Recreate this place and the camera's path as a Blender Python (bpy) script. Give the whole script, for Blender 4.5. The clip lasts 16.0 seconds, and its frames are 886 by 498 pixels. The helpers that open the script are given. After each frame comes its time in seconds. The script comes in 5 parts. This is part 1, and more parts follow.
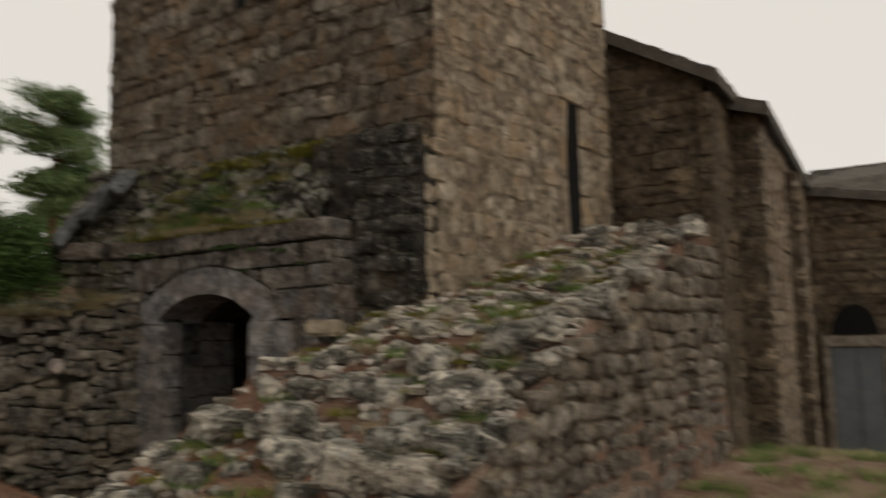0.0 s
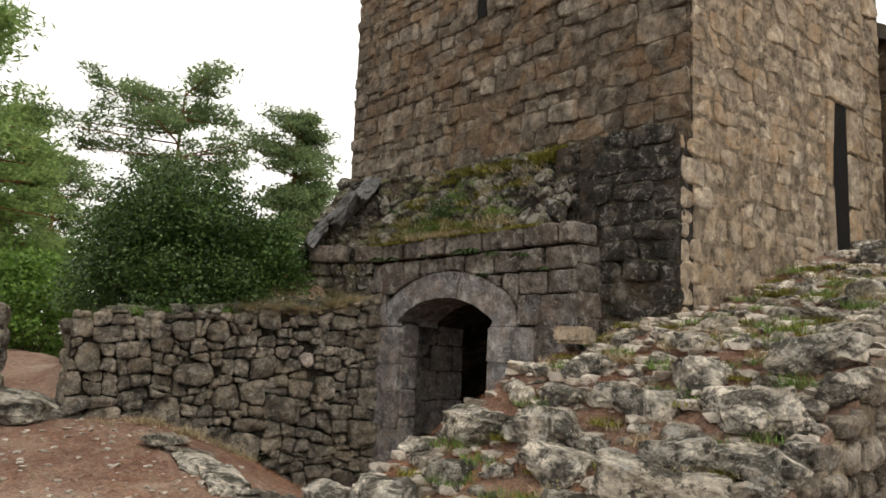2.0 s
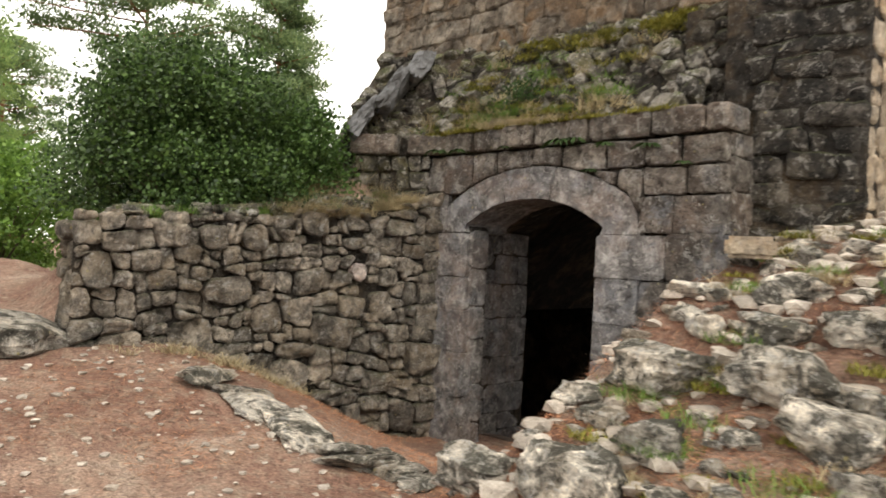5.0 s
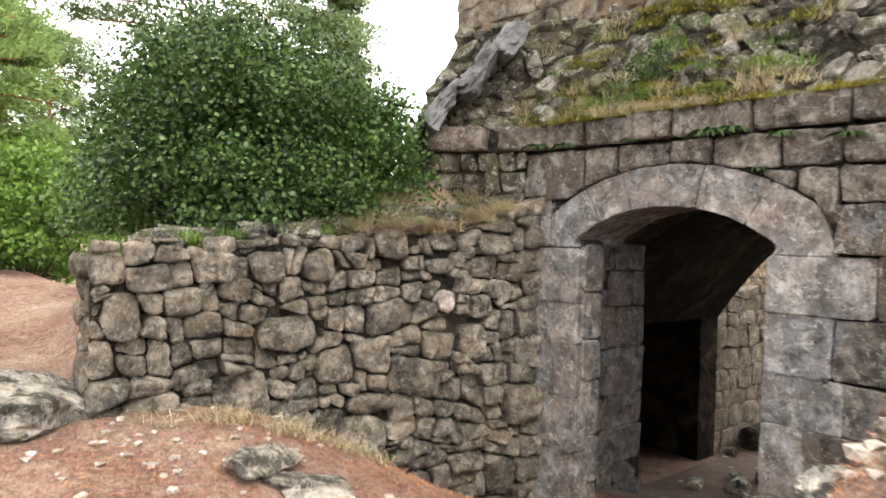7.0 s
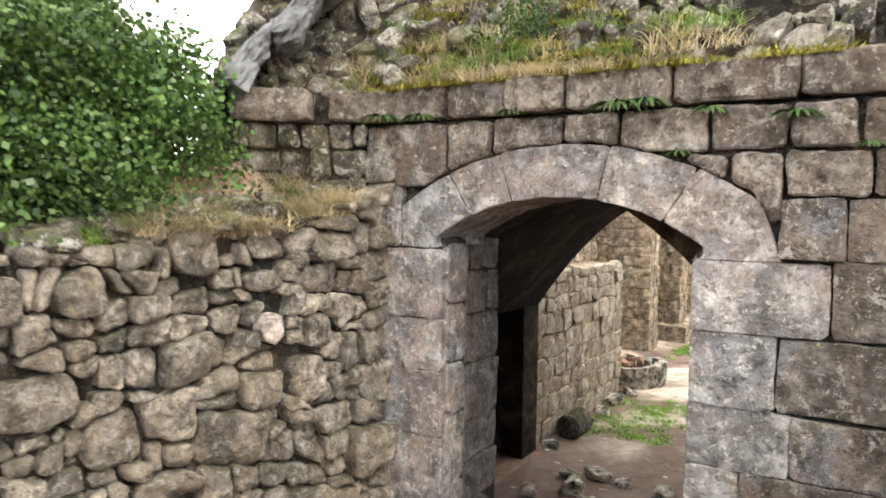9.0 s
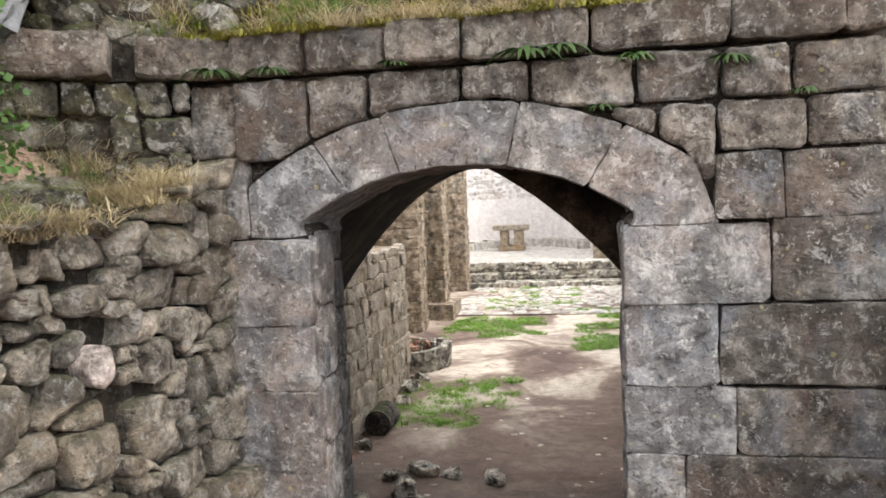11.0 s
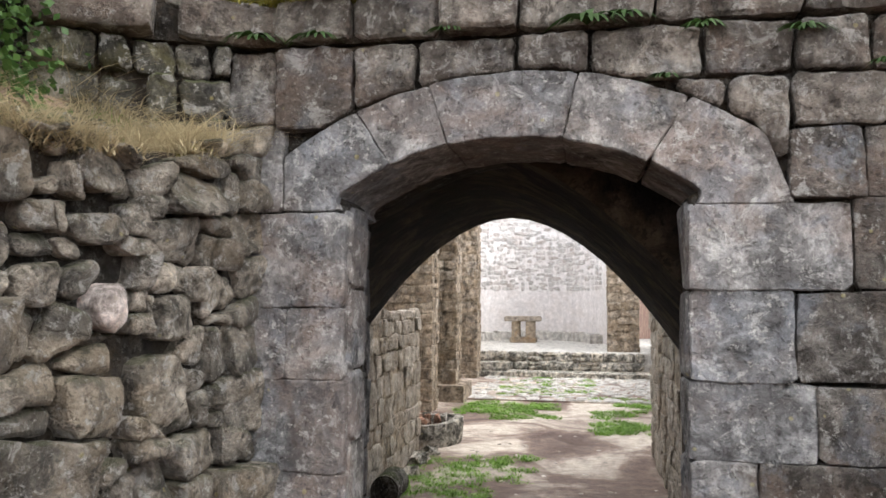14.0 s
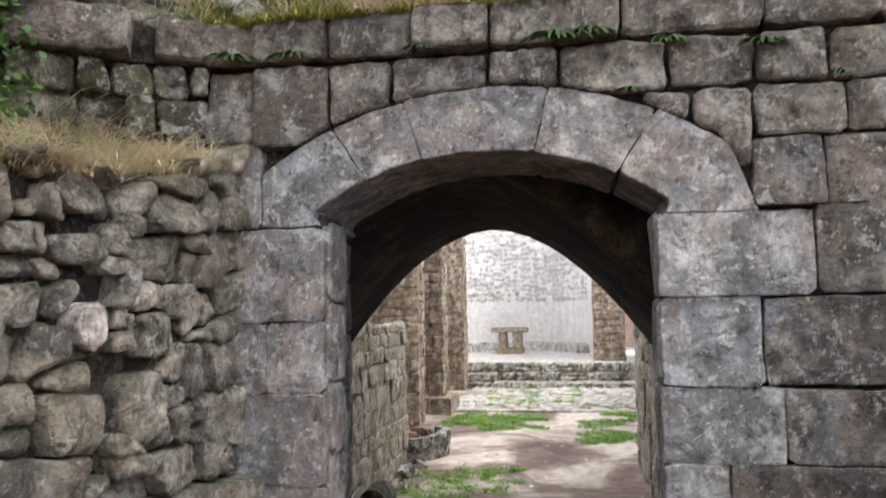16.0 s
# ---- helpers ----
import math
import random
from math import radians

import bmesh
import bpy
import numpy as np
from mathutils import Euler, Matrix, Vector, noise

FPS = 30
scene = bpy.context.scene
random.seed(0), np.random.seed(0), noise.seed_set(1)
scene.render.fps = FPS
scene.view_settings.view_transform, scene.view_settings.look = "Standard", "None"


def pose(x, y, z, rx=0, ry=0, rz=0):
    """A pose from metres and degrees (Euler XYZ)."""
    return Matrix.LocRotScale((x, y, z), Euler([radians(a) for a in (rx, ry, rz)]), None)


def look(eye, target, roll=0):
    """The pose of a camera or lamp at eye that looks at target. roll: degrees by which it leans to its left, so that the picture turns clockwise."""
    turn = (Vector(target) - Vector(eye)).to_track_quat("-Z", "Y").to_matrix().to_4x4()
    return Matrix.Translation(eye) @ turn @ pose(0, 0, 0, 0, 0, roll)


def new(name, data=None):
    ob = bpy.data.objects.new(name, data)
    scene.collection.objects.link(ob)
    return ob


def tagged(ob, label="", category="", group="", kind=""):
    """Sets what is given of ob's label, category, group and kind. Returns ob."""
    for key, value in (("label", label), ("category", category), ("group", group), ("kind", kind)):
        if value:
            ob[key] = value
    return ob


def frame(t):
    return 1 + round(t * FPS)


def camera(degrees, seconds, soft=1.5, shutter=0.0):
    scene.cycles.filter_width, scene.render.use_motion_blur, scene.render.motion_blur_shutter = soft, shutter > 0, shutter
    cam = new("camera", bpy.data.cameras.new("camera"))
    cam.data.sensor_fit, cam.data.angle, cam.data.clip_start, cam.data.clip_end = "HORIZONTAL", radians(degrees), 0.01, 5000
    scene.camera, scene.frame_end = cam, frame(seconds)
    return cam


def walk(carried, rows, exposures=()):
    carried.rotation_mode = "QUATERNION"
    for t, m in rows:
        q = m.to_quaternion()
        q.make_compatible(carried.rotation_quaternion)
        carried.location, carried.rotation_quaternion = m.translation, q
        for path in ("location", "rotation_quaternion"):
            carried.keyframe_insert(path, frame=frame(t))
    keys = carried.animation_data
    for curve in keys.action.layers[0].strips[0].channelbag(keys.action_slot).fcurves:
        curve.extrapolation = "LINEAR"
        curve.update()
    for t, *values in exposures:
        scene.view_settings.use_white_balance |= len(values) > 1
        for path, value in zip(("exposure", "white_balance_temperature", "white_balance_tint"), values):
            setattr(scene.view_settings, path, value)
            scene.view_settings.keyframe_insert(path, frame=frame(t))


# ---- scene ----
cam = camera(62.0, 16.0, soft=1.6, shutter=0.5)
PATH = [
    (0, (7.146, -5.586, 2.869), (6.031, -3.94, 3.086), -1.2),
    (0.5, (6.884, -5.654, 2.746), (5.473, -4.272, 3.061), 0.8),
    (1, (6.809, -5.778, 2.75), (5.291, -4.509, 3.036), 1.5),
    (1.5, (6.707, -5.694, 2.726), (5.176, -4.436, 2.995), 2.0),
    (2, (6.597, -5.708, 2.724), (5.092, -4.42, 2.996), 2.4),
    (2.5, (6.407, -5.834, 2.751), (4.974, -4.461, 2.997), 0.4),
    (3, (6.198, -5.887, 2.707), (4.75, -4.516, 2.864), 1.0),
    (3.5, (5.887, -5.742, 2.699), (4.357, -4.479, 2.954), 0.4),
    (4, (5.7, -5.688, 2.567), (4.161, -4.426, 2.77), 1.1),
    (4.5, (5.027, -5.576, 2.679), (3.565, -4.222, 2.855), 1.7),
    (5, (4.558, -5.58, 2.761), (3.121, -4.189, 2.775), 2.7),
    (7.5, (2.719, -4.706, 3.147), (1.19, -3.417, 3.11), 1.2),
    (8, (2.293, -4.6, 3.207), (1.004, -3.071, 3.203), -0.2),
    (8.5, (2.017, -4.426, 3.255), (0.942, -2.741, 3.183), -1.3),
    (9, (1.719, -4.148, 3.247), (0.677, -2.445, 3.143), 0.7),
    (9.5, (1.488, -3.943, 3.255), (0.576, -2.174, 3.059), 1.3),
    (10, (1.151, -3.854, 3.227), (0.473, -1.977, 3.102), -0.9),
    (12.5, (0.262, -3.441, 3.001), (0.05, -1.461, 2.816), -1.1),
    (13, (0.292, -3.402, 2.809), (0.02, -1.421, 2.781), -1.6),
    (13.5, (0.315, -3.423, 2.632), (0.004, -1.451, 2.745), -0.6),
    (14, (0.343, -3.446, 2.58), (-0.037, -1.487, 2.712), 0.3),
    (14.5, (0.366, -3.449, 2.571), (-0.018, -1.49, 2.678), 0.2),
    (15, (0.38, -3.48, 2.578), (0.054, -1.509, 2.677), 0.1),
    (15.5, (0.387, -3.502, 2.579), (0.019, -1.537, 2.653), -0.9),
    (16, (0.405, -3.506, 2.576), (0.061, -1.543, 2.742), -0.9),
]
EXPOSE = [(0, -1.55, 7300, 10), (0.5, -1.2, 7300, 10), (1.0, -0.75, 7100, 10), (2.5, -0.48, 7000, 10), (3.5, -0.0, 7000, 10), (5.0, 0.1, 7100, 11), (7.5, 1.0, 6750, 11), (9.0, 1.3, 6800, 10), (10.0, 1.15, 6650, 11), (12.5, 0.8, 6250, 11), (14.5, 0.75, 6200, 11), (16, 0.75, 6100, 11)]
walk(cam, [(t, look(eye, target, roll)) for t, eye, target, roll in PATH], EXPOSE)

# ---- world, sun, exposure ----
world = bpy.data.worlds.new("world")
scene.world = world
world.use_nodes = True
wn, wl = world.node_tree.nodes, world.node_tree.links
wn.clear()
sky = wn.new("ShaderNodeTexSky")
sky.sky_type = "NISHITA"
sky.sun_disc = False
sky.sun_elevation = radians(56)
sky.sun_rotation = radians(120)
pale = wn.new("ShaderNodeMix")
pale.data_type = "RGBA"
pale.inputs[0].default_value = 0.9
pale.inputs[7].default_value = (18.0, 18.0, 18.2, 1)
bgd = wn.new("ShaderNodeBackground")
bgd.inputs[1].default_value = 0.13
wout = wn.new("ShaderNodeOutputWorld")
wl.new(sky.outputs[0], pale.inputs[6])
wl.new(pale.outputs[2], bgd.inputs[0])
wl.new(bgd.outputs[0], wout.inputs[0])
sun = new("sun", bpy.data.lights.new("sun", "SUN"))
sun.data.energy = 1.9
sun.data.angle = radians(25)
sun.data.color = (1.0, 0.96, 0.9)
sun.matrix_world = look((16, -3.5, 21), (0, 0, 0))


# ---- materials ----
def nd(m, kind, **sets):
    node = m.node_tree.nodes.new(kind)
    for key, value in sets.items():
        if key == "op":
            node.operation = value
        elif key == "blend":
            node.blend_type = value
        elif key == "dtype":
            node.data_type = value
        else:
            node.inputs[key].default_value = value
    return node


def ramp(m, source, stops):
    node = m.node_tree.nodes.new("ShaderNodeValToRGB")
    els = node.color_ramp.elements
    while len(els) < len(stops):
        els.new(0.5)
    for el, (p, c) in zip(els, stops):
        el.position = p
        el.color = (*c, 1) if len(c) == 3 else c
    m.node_tree.links.new(source, node.inputs[0])
    return node.outputs[0]


def mixc(m, fac, a, b, blend="MIX"):
    node = m.node_tree.nodes.new("ShaderNodeMix")
    node.data_type = "RGBA"
    node.blend_type = blend
    for slot, v in ((0, fac), (6, a), (7, b)):
        if isinstance(v, (int, float)):
            node.inputs[slot].default_value = v
        elif isinstance(v, tuple):
            node.inputs[slot].default_value = (*v, 1)
        else:
            m.node_tree.links.new(v, node.inputs[slot])
    return node.outputs[2]


def noise_of(m, coord, scale, detail=6, rough=0.6, warp=0.0):
    node = nd(m, "ShaderNodeTexNoise", Scale=scale, Detail=detail, Roughness=rough, Distortion=warp)
    m.node_tree.links.new(coord, node.inputs["Vector"])
    return node.outputs["Fac"]


def begin(name):
    m = bpy.data.materials.new(name)
    m.use_nodes = True
    b = m.node_tree.nodes["Principled BSDF"]
    pos = m.node_tree.nodes.new("ShaderNodeNewGeometry").outputs["Position"]
    return m, b, pos, m.node_tree.links


def bump(m, b, height, strength, distance):
    node = nd(m, "ShaderNodeBump", Strength=strength, Distance=distance)
    m.node_tree.links.new(height, node.inputs["Height"])
    m.node_tree.links.new(node.outputs[0], b.inputs["Normal"])


def stone_mat(name, dark, mid, light, stain=(0.10, 0.095, 0.085), stain_amt=0.5, lichen=0.25, warm=(0.42, 0.30, 0.18), warm_amt=0.2,
              moss=0.0, island=False, relief=0.02, grain=26.0, cool=0.0, shade=1.0, streak=0.5, mottle=1.0, pit=0.5):
    """Weathered stone: a tone for each piece, mottling, dark stains, pale lichen specks, warm rusty patches, moss on top faces."""
    m, b, pos, ln = begin(name)
    dim = 0.74 * shade
    dark, mid, light, stain, warm = (tuple(v * dim for v in c) for c in (dark, mid, light, stain, warm))
    if island:
        rnd = m.node_tree.nodes.new("ShaderNodeNewGeometry").outputs["Random Per Island"]
    else:
        rnd = m.node_tree.nodes.new("ShaderNodeObjectInfo").outputs["Random"]
    tone = ramp(m, rnd, [(0.0, dark), (0.5, mid), (1.0, light)])
    n1 = noise_of(m, pos, 1.7, 6, 0.62, 0.8)
    n2 = noise_of(m, pos, 6.5, 12, 0.72, 0.25)
    n3 = noise_of(m, pos, grain * 2.4, 6, 0.75)
    n4 = noise_of(m, pos, 3.4, 12, 0.74, 0.35)
    n5 = noise_of(m, pos, 22.0, 8, 0.74, 0.1)
    n6 = noise_of(m, pos, 2.9, 10, 0.7, 0.3)
    c = mixc(m, mottle, tone, ramp(m, n2, [(0.35, (0.14, 0.135, 0.13)), (0.455, (0.62, 0.61, 0.59)), (0.54, (1.1, 1.09, 1.07)), (0.65, (1.85, 1.81, 1.74))]), "MULTIPLY")
    mp = m.node_tree.nodes.new("ShaderNodeMapping")
    mp.inputs["Scale"].default_value = (4.5, 4.5, 0.8)
    ln.new(pos, mp.inputs["Vector"])
    n7 = noise_of(m, mp.outputs[0], 1.0, 9, 0.68, 0.2)
    c = mixc(m, streak, c, ramp(m, n7, [(0.36, (0.45, 0.44, 0.43)), (0.5, (1.0, 1.0, 1.0)), (0.66, (1.35, 1.33, 1.3))]), "MULTIPLY")
    c = mixc(m, ramp(m, n1, [(0.47, (0.0,) * 3), (0.60, (warm_amt,) * 3)]), c, warm)
    c = mixc(m, ramp(m, n6, [(0.52, (0.0,) * 3), (0.60, (cool,) * 3)]), c, (0.235, 0.245, 0.265))
    c = mixc(m, ramp(m, n4, [(0.48, (0.0,) * 3), (0.55, (stain_amt,) * 3)]), c, stain)
    c = mixc(m, ramp(m, n5, [(0.575, (0.0,) * 3), (0.63, (min(1.0, lichen * 1.6),) * 3)]), c, (0.52, 0.50, 0.45))
    n8 = noise_of(m, pos, 9.0, 12, 0.76, 0.5)
    c = mixc(m, ramp(m, n8, [(0.555, (0.0,) * 3), (0.60, (min(0.85, lichen * 1.5),) * 3)]), c, (0.47, 0.455, 0.42))
    c = mixc(m, ramp(m, n8, [(0.40, (min(0.85, stain_amt * 1.1),) * 3), (0.44, (0.0,) * 3)]), c, tuple(v * 0.55 for v in stain))
    c = mixc(m, 0.45, c, ramp(m, n3, [(0.3, (0.4,) * 3), (0.5, (1.0,) * 3), (0.72, (1.5,) * 3)]), "MULTIPLY")
    pits = noise_of(m, pos, 34.0, 5, 0.62, 0.4)
    c = mixc(m, pit, c, ramp(m, pits, [(0.30, (0.22,) * 3), (0.37, (1.0,) * 3)]), "MULTIPLY")
    v = nd(m, "ShaderNodeTexVoronoi", Scale=7.0)
    ln.new(pos, v.inputs["Vector"])
    spot = nd(m, "ShaderNodeMath", op="MULTIPLY_ADD")
    ln.new(n5, spot.inputs[0])
    spot.inputs[1].default_value = 0.22
    ln.new(v.outputs["Distance"], spot.inputs[2])
    c = mixc(m, ramp(m, spot.outputs[0], [(0.17, (min(1.0, lichen * 1.3),) * 3), (0.19, (0.0,) * 3)]), c, (0.40, 0.35, 0.16))
    if moss > 0:
        geo = m.node_tree.nodes.new("ShaderNodeNewGeometry")
        sep = m.node_tree.nodes.new("ShaderNodeSeparateXYZ")
        ln.new(geo.outputs["Normal"], sep.inputs[0])
        up = ramp(m, sep.outputs["Z"], [(0.3, (0.0,) * 3), (0.85, (1.0,) * 3)])
        mm = nd(m, "ShaderNodeMath", op="MULTIPLY")
        ln.new(up, mm.inputs[0])
        ln.new(ramp(m, n4, [(0.42, (0.0,) * 3), (0.56, (moss,) * 3)]), mm.inputs[1])
        c = mixc(m, mm.outputs[0], c, (0.085, 0.10, 0.025))
    ln.new(c, b.inputs["Base Color"])
    b.inputs["Roughness"].default_value = 0.92
    b.inputs["Specular IOR Level"].default_value = 0.1
    h = nd(m, "ShaderNodeMath", op="MULTIPLY_ADD")
    ln.new(n2, h.inputs[0])
    h.inputs[1].default_value = 2.0
    ln.new(n3, h.inputs[2])
    h2 = nd(m, "ShaderNodeMath", op="ADD")
    ln.new(h.outputs[0], h2.inputs[0])
    ln.new(ramp(m, pits, [(0.32, (0.0,) * 3), (0.44, (0.7,) * 3)]), h2.inputs[1])
    bump(m, b, h2.outputs[0], 1.0, relief * 1.3)
    return m


def ground_mat():
    """Trodden reddish earth with pine needles, pale grit, grass patches in the nave and paving wear."""
    m, b, pos, ln = begin("earth")
    n1 = noise_of(m, pos, 0.9, 5, 0.6, 0.5)
    n2 = noise_of(m, pos, 7.0, 8, 0.7, 0.4)
    n3 = noise_of(m, pos, 60.0, 5, 0.7)
    c = ramp(m, n1, [(0.3, (0.13, 0.072, 0.052)), (0.47, (0.205, 0.122, 0.09)), (0.58, (0.27, 0.185, 0.14)), (0.70, (0.40, 0.33, 0.265))])
    c = mixc(m, ramp(m, n2, [(0.48, (0.0,) * 3), (0.66, (0.6,) * 3)]), c, (0.30, 0.25, 0.19))
    c = mixc(m, 0.8, c, ramp(m, n3, [(0.3, (0.55,) * 3), (0.52, (1.0,) * 3), (0.72, (1.5,) * 3)]), "MULTIPLY")
    n4 = noise_of(m, pos, 24.0, 8, 0.75, 1.2)
    c = mixc(m, 0.9, c, ramp(m, n4, [(0.36, (0.42, 0.38, 0.36)), (0.5, (1.0, 1.0, 1.0)), (0.64, (1.55, 1.5, 1.42))]), "MULTIPLY")
    v = nd(m, "ShaderNodeTexVoronoi", Scale=19.0)
    ln.new(pos, v.inputs["Vector"])
    c = mixc(m, ramp(m, v.outputs["Distance"], [(0.07, (0.75,) * 3), (0.13, (0.0,) * 3)]), c, (0.42, 0.37, 0.30))
    ln.new(c, b.inputs["Base Color"])
    b.inputs["Roughness"].default_value = 0.95
    b.inputs["Specular IOR Level"].default_value = 0.15
    h = nd(m, "ShaderNodeMath", op="ADD")
    ln.new(n2, h.inputs[0])
    ln.new(n3, h.inputs[1])
    bump(m, b, h.outputs[0], 0.8, 0.03)
    return m


def leaf_mat(name, dark, light, gloss=0.45, trans=0.25):
    m, b, pos, ln = begin(name)
    rnd = m.node_tree.nodes.new("ShaderNodeNewGeometry").outputs["Random Per Island"]
    c = ramp(m, rnd, [(0.0, dark), (1.0, light)])
    n = noise_of(m, pos, 1.3, 3, 0.6)
    c = mixc(m, 0.7, c, ramp(m, n, [(0.3, (0.6,) * 3), (0.7, (1.4,) * 3)]), "MULTIPLY")
    ln.new(c, b.inputs["Base Color"])
    b.inputs["Roughness"].default_value = gloss
    b.inputs["Specular IOR Level"].default_value = 0.3
    b.inputs["Subsurface Weight"].default_value = 0.0
    tr = m.node_tree.nodes.new("ShaderNodeBsdfTranslucent")
    ln.new(c, tr.inputs[0])
    mx = m.node_tree.nodes.new("ShaderNodeMixShader")
    mx.inputs[0].default_value = trans
    ln.new(b.outputs[0], mx.inputs[1])
    ln.new(tr.outputs[0], mx.inputs[2])
    ln.new(mx.outputs[0], m.node_tree.nodes["Material Output"].inputs[0])
    return m


def plain_mat(name, c1, c2, scale=8.0, rough=0.85, relief=0.01, metal=0.0):
    m, b, pos, ln = begin(name)
    n = noise_of(m, pos, scale, 8, 0.7, 0.4)
    ln.new(ramp(m, n, [(0.3, c1), (0.7, c2)]), b.inputs["Base Color"])
    b.inputs["Roughness"].default_value = rough
    b.inputs["Metallic"].default_value = metal
    b.inputs["Specular IOR Level"].default_value = 0.1 if rough > 0.8 else 0.4
    bump(m, b, n, 0.7, relief)
    return m


M_ASHLAR = stone_mat("grey ashlar", (0.25, 0.225, 0.20), (0.36, 0.33, 0.29), (0.46, 0.42, 0.365), stain=(0.12, 0.10, 0.085), stain_amt=0.6, lichen=0.3, warm=(0.36, 0.26, 0.2), warm_amt=0.5, cool=0.3, shade=0.8)
M_FIELD = stone_mat("patchy porch stone", (0.33, 0.30, 0.27), (0.37, 0.34, 0.31), (0.41, 0.375, 0.335), stain=(0.13, 0.115, 0.10), stain_amt=0.55, lichen=0.42, warm=(0.40, 0.29, 0.225), warm_amt=0.6, cool=0.65, relief=0.03, shade=0.73, streak=0.5)
M_PORTAL = stone_mat("blue grey portal stone", (0.27, 0.275, 0.285), (0.33, 0.325, 0.32), (0.38, 0.36, 0.34), stain=(0.17, 0.16, 0.155), stain_amt=0.55, lichen=0.35, warm=(0.36, 0.27, 0.22), warm_amt=0.55, relief=0.012, cool=0.5, shade=0.92)
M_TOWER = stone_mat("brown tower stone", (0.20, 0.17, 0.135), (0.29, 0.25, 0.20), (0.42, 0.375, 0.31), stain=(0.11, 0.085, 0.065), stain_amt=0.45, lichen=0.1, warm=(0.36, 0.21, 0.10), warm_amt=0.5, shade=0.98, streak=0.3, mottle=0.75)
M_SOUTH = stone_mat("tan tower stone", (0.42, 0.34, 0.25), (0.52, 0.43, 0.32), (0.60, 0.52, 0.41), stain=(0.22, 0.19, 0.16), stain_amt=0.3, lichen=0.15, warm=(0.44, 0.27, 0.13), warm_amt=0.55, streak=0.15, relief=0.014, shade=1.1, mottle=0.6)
M_DARK = stone_mat("dark damp stone", (0.075, 0.07, 0.063), (0.12, 0.11, 0.098), (0.19, 0.175, 0.155), stain=(0.035, 0.035, 0.033), stain_amt=0.75, lichen=0.25, warm=(0.16, 0.13, 0.08), warm_amt=0.3, moss=0.4, shade=0.8)
M_RUBBLE = stone_mat("rubble stone", (0.27, 0.245, 0.21), (0.43, 0.385, 0.325), (0.64, 0.565, 0.47), stain=(0.11, 0.105, 0.095), stain_amt=0.6, lichen=0.4, warm=(0.48, 0.38, 0.26), warm_amt=0.45, moss=0.35, relief=0.04, shade=1.08, streak=0.3)
# Rubble stone again: a tanner copy, toned separately for the light on the mound.
M_MOUND_RUBBLE = stone_mat("mortared tan rubble toned for mound light", (0.27, 0.235, 0.19), (0.40, 0.35, 0.285), (0.54, 0.48, 0.40), stain=(0.13, 0.115, 0.10), stain_amt=0.5, lichen=0.35, warm=(0.44, 0.34, 0.23), warm_amt=0.45, relief=0.025)
M_SLOPE = stone_mat("mossy roof rubble", (0.20, 0.19, 0.165), (0.32, 0.30, 0.26), (0.54, 0.51, 0.46), stain_amt=0.75, lichen=0.5, warm=(0.22, 0.2, 0.08), warm_amt=0.6, moss=0.8, shade=0.78)
M_ROCK = stone_mat("lichened rock", (0.38, 0.355, 0.31), (0.54, 0.505, 0.44), (0.72, 0.67, 0.58), stain=(0.06, 0.058, 0.05), stain_amt=0.9, lichen=0.6, warm=(0.46, 0.36, 0.25), warm_amt=0.35, moss=0.08, relief=0.03, shade=1.5, streak=0.0)
M_NAVE = stone_mat("nave stone", (0.36, 0.28, 0.20), (0.46, 0.37, 0.28), (0.56, 0.48, 0.39), stain_amt=0.3, lichen=0.15, warm_amt=0.3, island=True)
M_PLASTER = stone_mat("worn white plaster", (0.76, 0.72, 0.70), (0.81, 0.77, 0.75), (0.86, 0.82, 0.80), stain=(0.55, 0.50, 0.48), stain_amt=0.08, lichen=0.08, warm=(0.6, 0.5, 0.42), warm_amt=0.2, island=True, streak=0.2, mottle=0.2, relief=0.004, pit=0.2)
# Mortar and wall core, near-black to put the gaps' shade into colour.
M_CORE = stone_mat("mortar and core blackened for gap shade", (0.035, 0.03, 0.025), (0.042, 0.036, 0.03), (0.05, 0.044, 0.036), stain=(0.06, 0.055, 0.05), stain_amt=0.6, lichen=0.1)
M_CORE_TAN = stone_mat("tan lime mortar", (0.36, 0.30, 0.22), (0.40, 0.33, 0.25), (0.44, 0.37, 0.28), stain=(0.2, 0.16, 0.12), stain_amt=0.4, lichen=0.1)
M_CORE_BROWN = stone_mat("brown mortar", (0.17, 0.135, 0.10), (0.20, 0.16, 0.12), (0.23, 0.185, 0.14), stain=(0.07, 0.055, 0.04), stain_amt=0.5, lichen=0.1)
M_WHITE = stone_mat("pale fresh stone", (0.92, 0.80, 0.74), (0.95, 0.83, 0.77), (0.98, 0.86, 0.8), stain_amt=0.12, lichen=0.1, warm_amt=0.1)
# Near-black: the vault's and side chamber's lack of light, put into the stone.
M_VAULT_SHADE = stone_mat("vault stone blackened for shade", (0.016, 0.013, 0.011), (0.024, 0.019, 0.016), (0.034, 0.027, 0.022), stain=(0.008, 0.007, 0.007), stain_amt=0.6, lichen=0.0)
M_GROUND = ground_mat()
M_FERN = leaf_mat("fern leaf", (0.015, 0.035, 0.008), (0.045, 0.085, 0.02), 0.7)
M_BUSH = leaf_mat("box bush leaf", (0.010, 0.028, 0.007), (0.085, 0.15, 0.038), 0.42)
M_MID = leaf_mat("light evergreen leaf", (0.03, 0.07, 0.015), (0.10, 0.18, 0.045), 0.5)
M_LAWN = leaf_mat("bright short grass", (0.10, 0.19, 0.02), (0.22, 0.38, 0.06), 0.6, 0.4)
